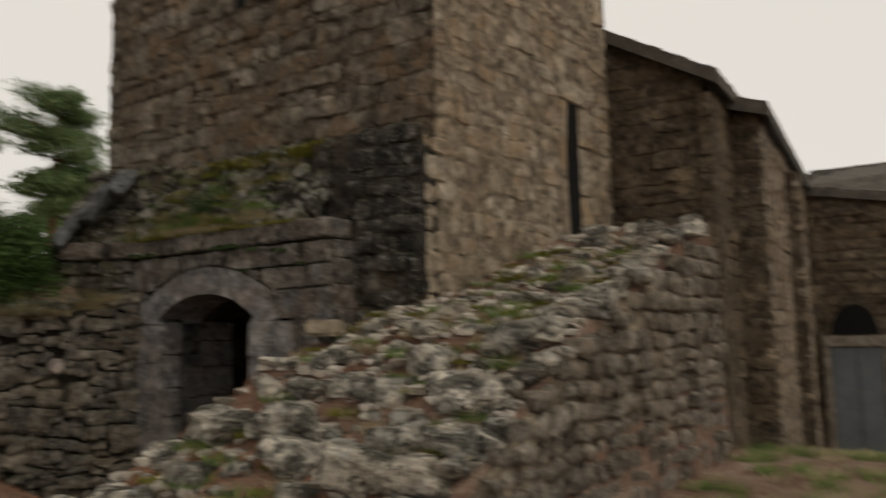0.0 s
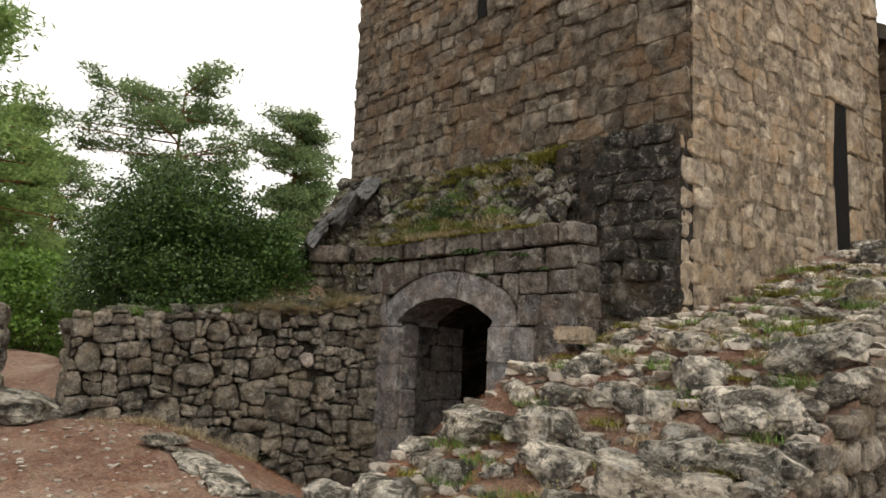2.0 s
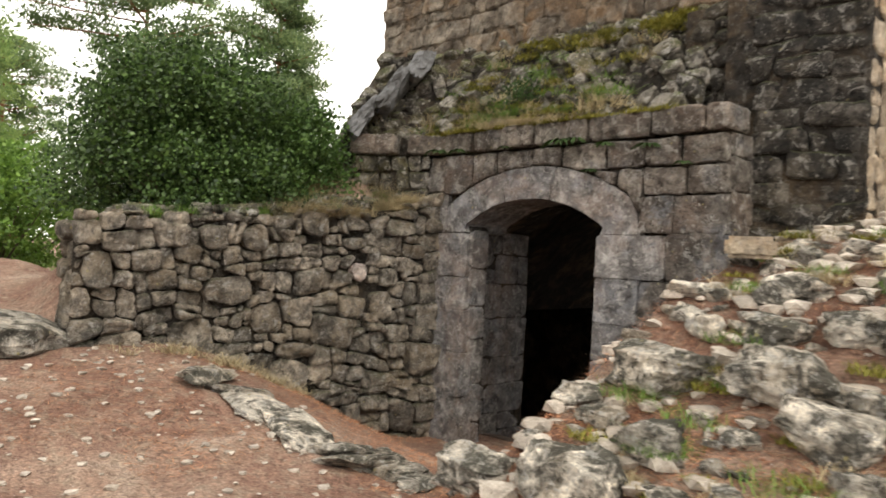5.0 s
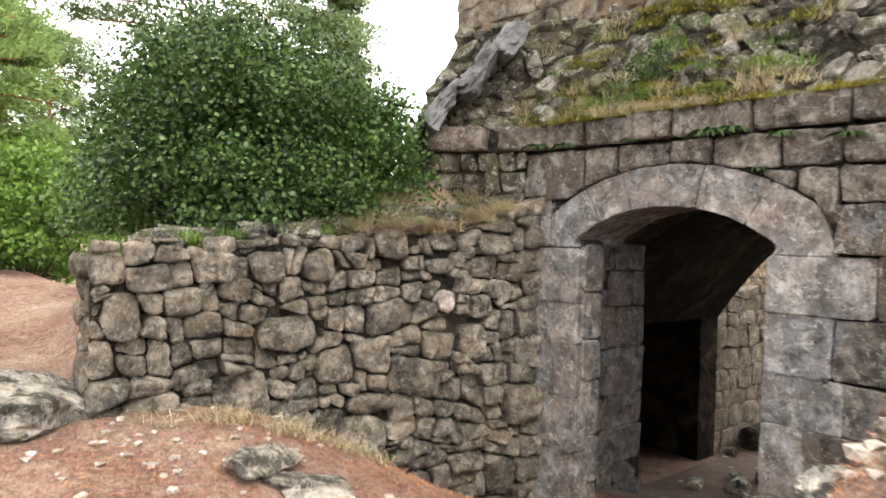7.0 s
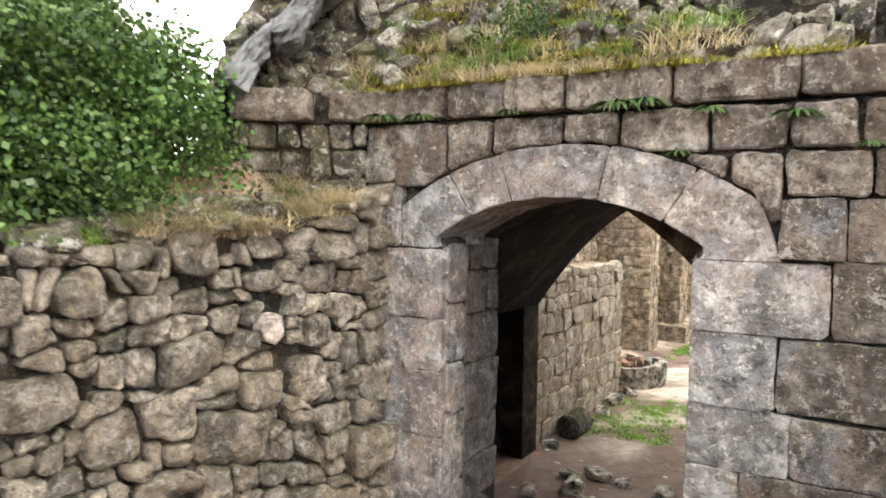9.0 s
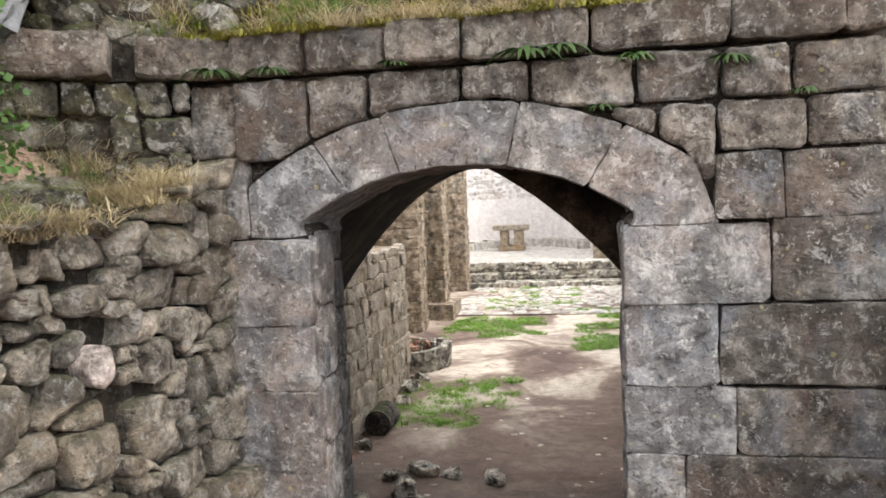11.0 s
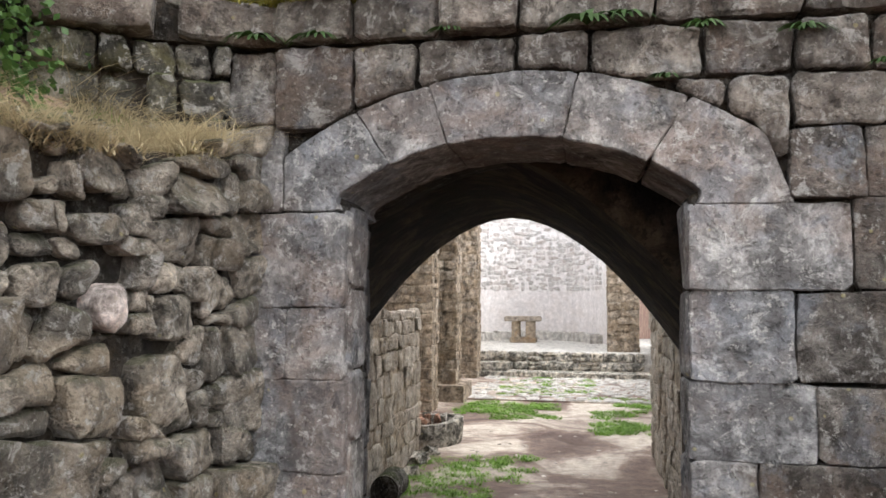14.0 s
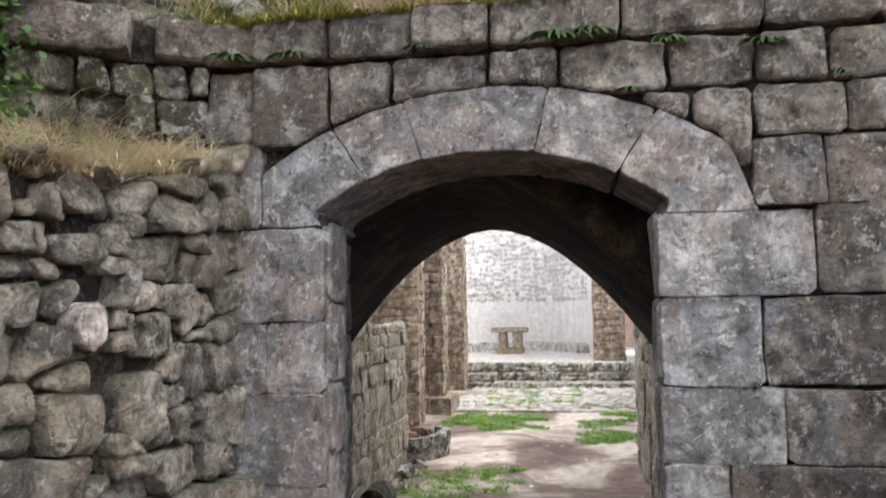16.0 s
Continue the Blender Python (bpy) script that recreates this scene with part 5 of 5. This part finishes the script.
def blade(vs, fs, x, y, z, h, lean, a, w):
    k = len(vs)
    dx, dy = math.cos(a), math.sin(a)
    px, py = -dy * w, dx * w
    vs += [(x - px, y - py, z), (x + px, y + py, z), (x + px * 0.7 + dx * lean * 0.4, y + py * 0.7 + dy * lean * 0.4, z + h * 0.6), (x - px * 0.7 + dx * lean * 0.4, y - py * 0.7 + dy * lean * 0.4, z + h * 0.6), (x + dx * lean, y + dy * lean, z + h * (1.0 if lean < h else 0.7))]
    fs += [(k, k + 1, k + 2, k + 3), (k + 3, k + 2, k + 4)]


def tufts(name, label, mat, spots, blades, h, w=0.0028, spread_r=0.13, flop=2.6):
    vs, fs = [], []
    for x, y, z, s in spots:
        for _ in range(int(blades * 1.5 * s)):
            r, a = spread_r * s * math.sqrt(prng.random()), prng.uniform(0, 6.28)
            hh = h * s * prng.uniform(0.25, 1.25)
            blade(vs, fs, x + r * math.cos(a), y + r * math.sin(a), z - 0.01, hh, hh * prng.uniform(0.3, flop), prng.uniform(0, 6.28), w * prng.uniform(0.7, 1.5))
    return tagged(mesh_ob(name, vs, fs, mat, smooth=False), label, "grass", kind="stuff")


def roof_z(y):
    return 4.04 + y * 1.62


spots = [(x, y, roof_z(y), prng.uniform(0.6, 1.3)) for x, y in [(prng.uniform(-2.0, 1.0), abs(prng.gauss(0, 0.25)) + 0.02) for _ in range(90)]]
tufts("roof_grass", "green grass growing on the porch roof", M_GRASS, spots[:50], 60, 0.085)
tufts("dry_roof_grass", "dry straw tufts on the porch roof", M_STRAW, spots[45:], 60, 0.11)


def bank_z(x, y):
    """Top of the wall at its edge, the bank behind it."""
    e = wall_x(y) - x
    return max(height(x, y), wall_top(-y * 1.014) - 0.03) if e > 0.1 else wall_top(-y * 1.014) - 0.02


def bank_spots(n, y0, y1, inner, s0, s1):
    res = []
    for _ in range(n):
        y = -prng.uniform(y0, y1)
        x = wall_x(y) + 0.0 - inner * prng.random()
        if fbm(x * 2, y * 2, 1.0) > -0.2:
            res.append((x, y, bank_z(x, y) + prng.uniform(-0.04, 0.02), prng.uniform(s0, s1)))
    return res


for k in range(34):
    y = -0.15 - 3.2 * rng.random()
    x = wall_x(y) - rng.uniform(0.02, 0.55)
    o = rock(x, y, rng.uniform(0.07, 0.15), label="mossy grey stone on top of the rubble wall", group="stones along the wall top", name="top_stone", aspect=(1.3, 0.95, 0.75), kind_i=int(rng.integers(len(MOSSY))) + len(ROCKS))
    o.location.z = bank_z(x, y) + 0.02
tufts("bank_straw", "matted dry straw grass on top of the rubble wall", M_STRAW, bank_spots(520, 0.05, 1.7, 1.1, 0.5, 1.4), 70, 0.09, 0.002, 0.13, 4.5)
tufts("bank_moss", "olive moss over the rubble wall top", M_MOSS, bank_spots(70, 0.1, 3.2, 0.6, 0.5, 1.1), 60, 0.035, 0.004, 0.09)
tufts("bank_grass", "green grass along the rubble wall top", M_GRASS, bank_spots(130, 0.3, 3.3, 0.9, 0.4, 1.0), 55, 0.10)


def on_ground(n, x0, x1, y0, y1, s0=0.5, s1=1.2, off=0.0):
    res = []
    for _ in range(n):
        x, y = prng.uniform(x0, x1), prng.uniform(y0, y1)
        if (x > 4.7 and y > -2.8 and x < 5.0) or (x < 2.98 + 0.09 * y and y > 0.3 and x > 1.5 and y < 5):
            continue
        res.append((x, y, height(x, y) + off, prng.uniform(s0, s1)))
    return res


tufts("mound_grass", "green grass between the mound rocks", M_GRASS, on_ground(65, 2.3, 4.6, -2.8, 2.2, 0.6, 1.3, 0.02), 90, 0.08, 0.0026, 0.17)
tufts("mound_moss", "olive moss cushions between the mound rocks", M_MOSS, on_ground(120, 2.3, 4.6, -2.8, 2.6, 0.6, 1.3, 0.02), 90, 0.05, 0.004, 0.12)
tufts("mound_straw", "dry grass between the mound rocks", M_STRAW, on_ground(150, 2.2, 4.6, -2.8, 3.4, 0.5, 1.0) + on_ground(90, 4.95, 7.5, 0.5, 9.0, 0.6, 1.2), 50, 0.12)
tufts("south_grass", "green grass along the church foot", M_GRASS, on_ground(160, 4.95, 7.5, 0.5, 10.0, 0.6, 1.3), 50, 0.12)
tufts("roof_moss", "olive moss where roof meets tower", M_MOSS, [(x, 0.66 - o, roof_z(0.66 - o) - 0.03, prng.uniform(0.7, 1.3)) for x, o in [(prng.uniform(-0.6, 1.3), prng.uniform(0, 0.12)) for _ in range(60)] + [(prng.uniform(-1.6, 0.9), prng.uniform(0.2, 0.62)) for _ in range(50)]], 70, 0.05, 0.004)
tufts("cornice_moss", "olive moss and grass along the cornice", M_MOSS, [(prng.uniform(-2.0, 1.5), prng.uniform(-0.08, 0.05), 4.05, prng.uniform(0.5, 1.2)) for _ in range(70)], 60, 0.05, 0.004, 0.1)
tufts("cornice_straw", "dry grass hanging over the cornice", M_STRAW, [(prng.gauss(-0.35, 0.55), prng.uniform(-0.09, 0.06), 4.06, prng.uniform(0.6, 1.2)) for _ in range(40)], 60, 0.10, 0.002, 0.09, 3.2)
tufts("foot_straw", "dry grass along the wall foot", M_STRAW, [(wall_x(y) + prng.uniform(0.15, 0.5), y, height(wall_x(y) + 0.3, y), prng.uniform(0.6, 1.2)) for y in [-prng.uniform(1.6, 3.3) for _ in range(26)]], 45, 0.10)
tufts("nave_grass", "short green grass in the nave", M_LAWN, [q for q in on_ground(150, -2.3, -0.4, 6.0, 8.6, 0.5, 1.0) + on_ground(420, 0.5, 2.9, 11.0, 16.2, 0.6, 1.2) + on_ground(240, -2.6, -0.3, 12.3, 14.9, 0.6, 1.2) + on_ground(200, -2.2, 0.6, 16.0, 20.4, 0.5, 1.0, 0.03) if fbm(q[0], q[1], 0.9) + 0.4 * noise.noise((q[0] * 4, q[1] * 4, 2.0)) > -0.12], 55, 0.09, 0.006, 0.14)
# needle litter on the mound
vs, fs = [], []
for k_n in range(110000):
    x, y = (prng.uniform(1.4, 4.7), prng.uniform(-3.3, 2.4)) if k_n % 2 else (prng.uniform(-1.4, 4.7), prng.uniform(-6.0, 0.4))
    if y > -3.6 and x < wall_x(y) + 0.1:
        continue
    if x < 1.6 and (fbm(x, y, 0.8) < -0.1 or k_n % 3 == 0):
        continue
    a = prng.uniform(0, 6.28)
    L = prng.uniform(0.03, 0.08)
    z = height(x, y) + 0.008 + prng.uniform(0, 0.012)
    dx, dy = math.cos(a) * L, math.sin(a) * L
    k = len(vs)
    vs += [(x - dy * 0.05, y + dx * 0.05, z), (x + dy * 0.05, y - dx * 0.05, z), (x + dx, y + dy, z + prng.uniform(-0.005, 0.015))]
    fs.append((k, k + 1, k + 2))
tagged(mesh_ob("needle_litter", vs, fs, M_NEEDLE, smooth=False), "reddish fallen pine needles on the ground", "needle litter", kind="stuff")


def fern(x, y, z, size, count=15):
    """A wall fern: arching leaflets round one root."""
    ob = thing("wall_fern", "small green fern rooted in a joint", "fern", (x, y, z), group="ferns on the porch")
    for k in range(count):
        a = math.pi + math.pi * (k + 0.5) / count + prng.uniform(-0.15, 0.15)
        L = size * prng.uniform(0.7, 1.15)
        dx, dy = math.cos(a), math.sin(a) * 0.7
        vs, fs = [], []
        for s in range(6):
            t = s / 5
            w = size * 0.085 * math.sin(math.pi * min(1, 0.15 + t * 0.85)) + 0.002
            c = Vector((dx * L * t, dy * L * t - 0.01, L * (0.75 * t - 0.95 * t * t) + 0.01))
            side = Vector((-dy, dx, 0.2)).normalized() * w
            vs += [c - side, c + side]
        fs = [(2 * s, 2 * s + 1, 2 * s + 3, 2 * s + 2) for s in range(5)]
        mesh_ob("frond", vs, fs, M_FERN, ob, smooth=False)


for x, z, s in [(0.36, 3.83, 0.16), (0.52, 3.84, 0.12), (0.86, 3.78, 0.1), (1.28, 3.74, 0.1), (-0.95, 3.84, 0.11), (-1.28, 3.85, 0.13), (-0.3, 3.84, 0.08), (1.6, 3.58, 0.07), (0.7, 3.56, 0.07), (-1.38, 2.3, 0.06)]:
    fern(x, -0.06, z, s * 1.35)


def leaf(vs, fs, p, size, prn, ratio=0.5):
    a, b = prn.uniform(0, 6.28), prn.uniform(-0.9, 1.2)
    d = Vector((math.cos(a) * math.cos(b), math.sin(a) * math.cos(b), math.sin(b)))
    s = d.cross(Vector((prn.gauss(0, 1), prn.gauss(0, 1), prn.gauss(0, 1)))).normalized() * size * ratio
    d *= size
    k = len(vs)
    vs += [p - d * 0.2, p + d * 0.4 + s, p + d, p + d * 0.4 - s]
    fs.append((k, k + 1, k + 2, k + 3))


def limb(a, b, r0, r1, seg=6):
    a, b = Vector(a), Vector(b)
    d = (b - a).normalized()
    u = d.orthogonal().normalized()
    v = d.cross(u)
    vs = [a + (u * math.cos(2 * math.pi * i / seg) + v * math.sin(2 * math.pi * i / seg)) * r0 for i in range(seg)] + [b + (u * math.cos(2 * math.pi * i / seg) + v * math.sin(2 * math.pi * i / seg)) * r1 for i in range(seg)]
    return vs, [(i, (i + 1) % seg, seg + (i + 1) % seg, seg + i) for i in range(seg)]


def bush(name, label, at, rx, ry, h, mat, clumps, leaves, size, seed):
    """A shrub: stems from the ground and a crown of leafy sprays of uneven reach."""
    prn = random.Random(seed)
    ob = thing(name, label, "bush", at)
    stems, vs, fs = [], [], []
    for _ in range(clumps):
        a, e = prn.uniform(0, 6.28), prn.random() ** 0.9
        reach = prn.uniform(0.2, 0.7) if prn.random() < 0.35 else prn.uniform(0.62, 1.18)
        p = Vector((math.cos(a) * rx * math.sqrt(1 - (e * 0.96) ** 2) * reach, math.sin(a) * ry * math.sqrt(1 - (e * 0.96) ** 2) * reach, 0.05 * h + e * h * 0.9 * (0.75 + 0.25 * reach)))
        base = Vector((p.x * 0.12, p.y * 0.12, 0))
        mid = base.lerp(p, 0.55) + Vector((0, 0, 0.12 * h))
        if prn.random() < 0.4:
            stems.append(limb(base, p, 0.018, 0.004, 5))
        out = (p - Vector((0, 0, h * 0.3))).normalized()
        for _ in range(leaves):
            t = prn.random()
            q = mid.lerp(p, 0.5 + 0.5 * t) + Vector((prn.gauss(0, 1), prn.gauss(0, 1), prn.gauss(0, 0.8))) * 0.13 * h ** 0.5 * (1.1 - 0.5 * t) + out * 0.16 * t
            if q.z > 0.02:
                leaf(vs, fs, q, size * prn.uniform(0.6, 1.3), prn)
    for q in stems[::3]:
        mesh_ob("stem", *q, M_TWIG, ob)
    mesh_ob("crown", vs, fs, mat, ob, smooth=False)
    return ob


bush("box_bush", "dense dark green evergreen bush behind the wall", (-3.25, -1.95, height(-3.25, -1.95) - 0.1), 1.3, 1.2, 1.95, M_BUSH, 420, 250, 0.036, 3)
bush("box_bush", "lighter green bush low behind the wall", (-2.5, -1.05, height(-2.5, -1.05) - 0.05), 0.62, 0.5, 1.0, M_MID, 90, 120, 0.036, 4)
bush("roof_shrub", "small dark shrub rooted on the porch roof", (-0.36, 0.16, 4.28), 0.19, 0.12, 0.2, M_FERN, 30, 36, 0.024, 8)
bush("shrub", "bright green leafy shrub beyond the gap", (-8.2, -5.0, height(-8.2, -5.0) - 0.1), 1.9, 1.7, 1.9, M_SHRUB, 170, 120, 0.06, 5)
bush("shrub", "bright green shrub under the conifers", (-9.4, -2.4, height(-9.4, -2.4) - 0.1), 1.6, 1.6, 2.1, M_SHRUB, 150, 110, 0.065, 6)
bush("shrub", "dark green shrub at the wood's edge", (-12.0, -6.5, height(-12.0, -6.5) - 0.1), 2.2, 2.2, 2.4, M_BUSH, 130, 70, 0.1, 7)


def pine(name, label, at, tall, mat, seed, low=0.35, wide=0.3, layers=11, cone=False, lean=0.0):
    """A pine: a tapered bent trunk, bare below, limbs in tiers and flat clumps of needles at their ends."""
    prn = random.Random(seed)
    ob = thing(name, label, "tree", at)
    pts = [Vector((lean * t * tall + 0.12 * math.sin(4 * t + seed), 0.1 * math.sin(3 * t + 2 * seed), tall * t)) for t in [i / 8 for i in range(9)]]
    r = tall * 0.02
    mesh_ob("trunk", *merge([limb(a, b, r * (1 - 0.11 * i), r * (1 - 0.11 * (i + 1)), 9) for i, (a, b) in enumerate(zip(pts, pts[1:]))]), M_BARK, ob)
    limbs, vs, fs = [], [], []
    for k in range(layers):
        t = low + (1 - low) * (k + prn.random() * 0.8) / layers
        t = min(t, 0.985)
        f = t * 8
        i = min(7, int(f))
        o = pts[i].lerp(pts[i + 1], f - i)
        span = tall * wide * ((1 - t) ** 0.8 * 1.15 + 0.08 if cone else (0.35 + 0.75 * math.sin(math.pi * min(1, (1 - t) / (1 - low) * 0.8 + 0.12))))
        for _ in range(prn.randint(3, 5) + (2 if cone else 0)):
            a = prn.uniform(0, 6.28)
            L = span * prn.uniform(0.55, 1.1)
            rise = prn.uniform(-0.05, 0.28) * L if not cone else prn.uniform(-0.2, 0.1) * L
            e = o + Vector((math.cos(a) * L, math.sin(a) * L, rise))
            limbs.append(limb(o, e, r * 0.28 * (1.1 - t * 0.6), r * 0.06, 5))
            for s in range(4 if not cone else 3):
                c = o.lerp(e, 0.42 + 0.2 * s if not cone else 0.35 + 0.3 * s) + Vector((prn.gauss(0, 0.22), prn.gauss(0, 0.22), 0.16)) * span * 0.4
                R = tall * (0.046 if not cone else 0.05) * prn.uniform(0.65, 1.4)
                for _ in range(150 if not cone else 110):
                    d = Vector((prn.gauss(0, 1), prn.gauss(0, 1), prn.gauss(0, 1))).normalized() * prn.random() ** 0.4
                    q = c + Vector((d.x * R * 1.3, d.y * R * 1.3, d.z * R * 0.62))
                    leaf(vs, fs, q, tall * 0.017 * prn.uniform(0.6, 1.3), prn, 0.16)
    for q in limbs:
        mesh_ob("limb", *q, M_BARK, ob)
    mesh_ob("crown", vs, fs, mat, ob, smooth=False)
    return ob


pine("pine_tree", "tall pine with reddish trunk and layered crown", (-17.2, 3.0, 1.6), 9.4, M_PINE, 2, 0.62, 0.3, 9)
pine("pine_tree", "slender pine beside the tower", (-15.4, 6.3, 1.6), 8.7, M_PINE, 5, 0.56, 0.14, 9)
pine("pine_tree", "dark pine behind the bush", (-19.0, 7.5, 1.6), 5.6, M_PINE, 9, 0.3, 0.22, 10)
pine("conifer_tree", "dense pale green conifer", (-18.6, -3.3, 1.6), 12.6, M_LARCH, 4, 0.05, 0.3, 26, True)
pine("conifer_tree", "pale green conifer farther back", (-22.0, -0.6, 1.6), 9.0, M_LARCH, 8, 0.06, 0.28, 20, True)
pine("pine_tree", "pine deep in the wood", (-27.0, 1.5, 1.6), 8.5, M_PINE, 12, 0.3, 0.25, 12)
pine("pine_tree", "pine low in the wood", (-24.0, 12.0, 1.6), 8.5, M_PINE, 14, 0.25, 0.25, 12)
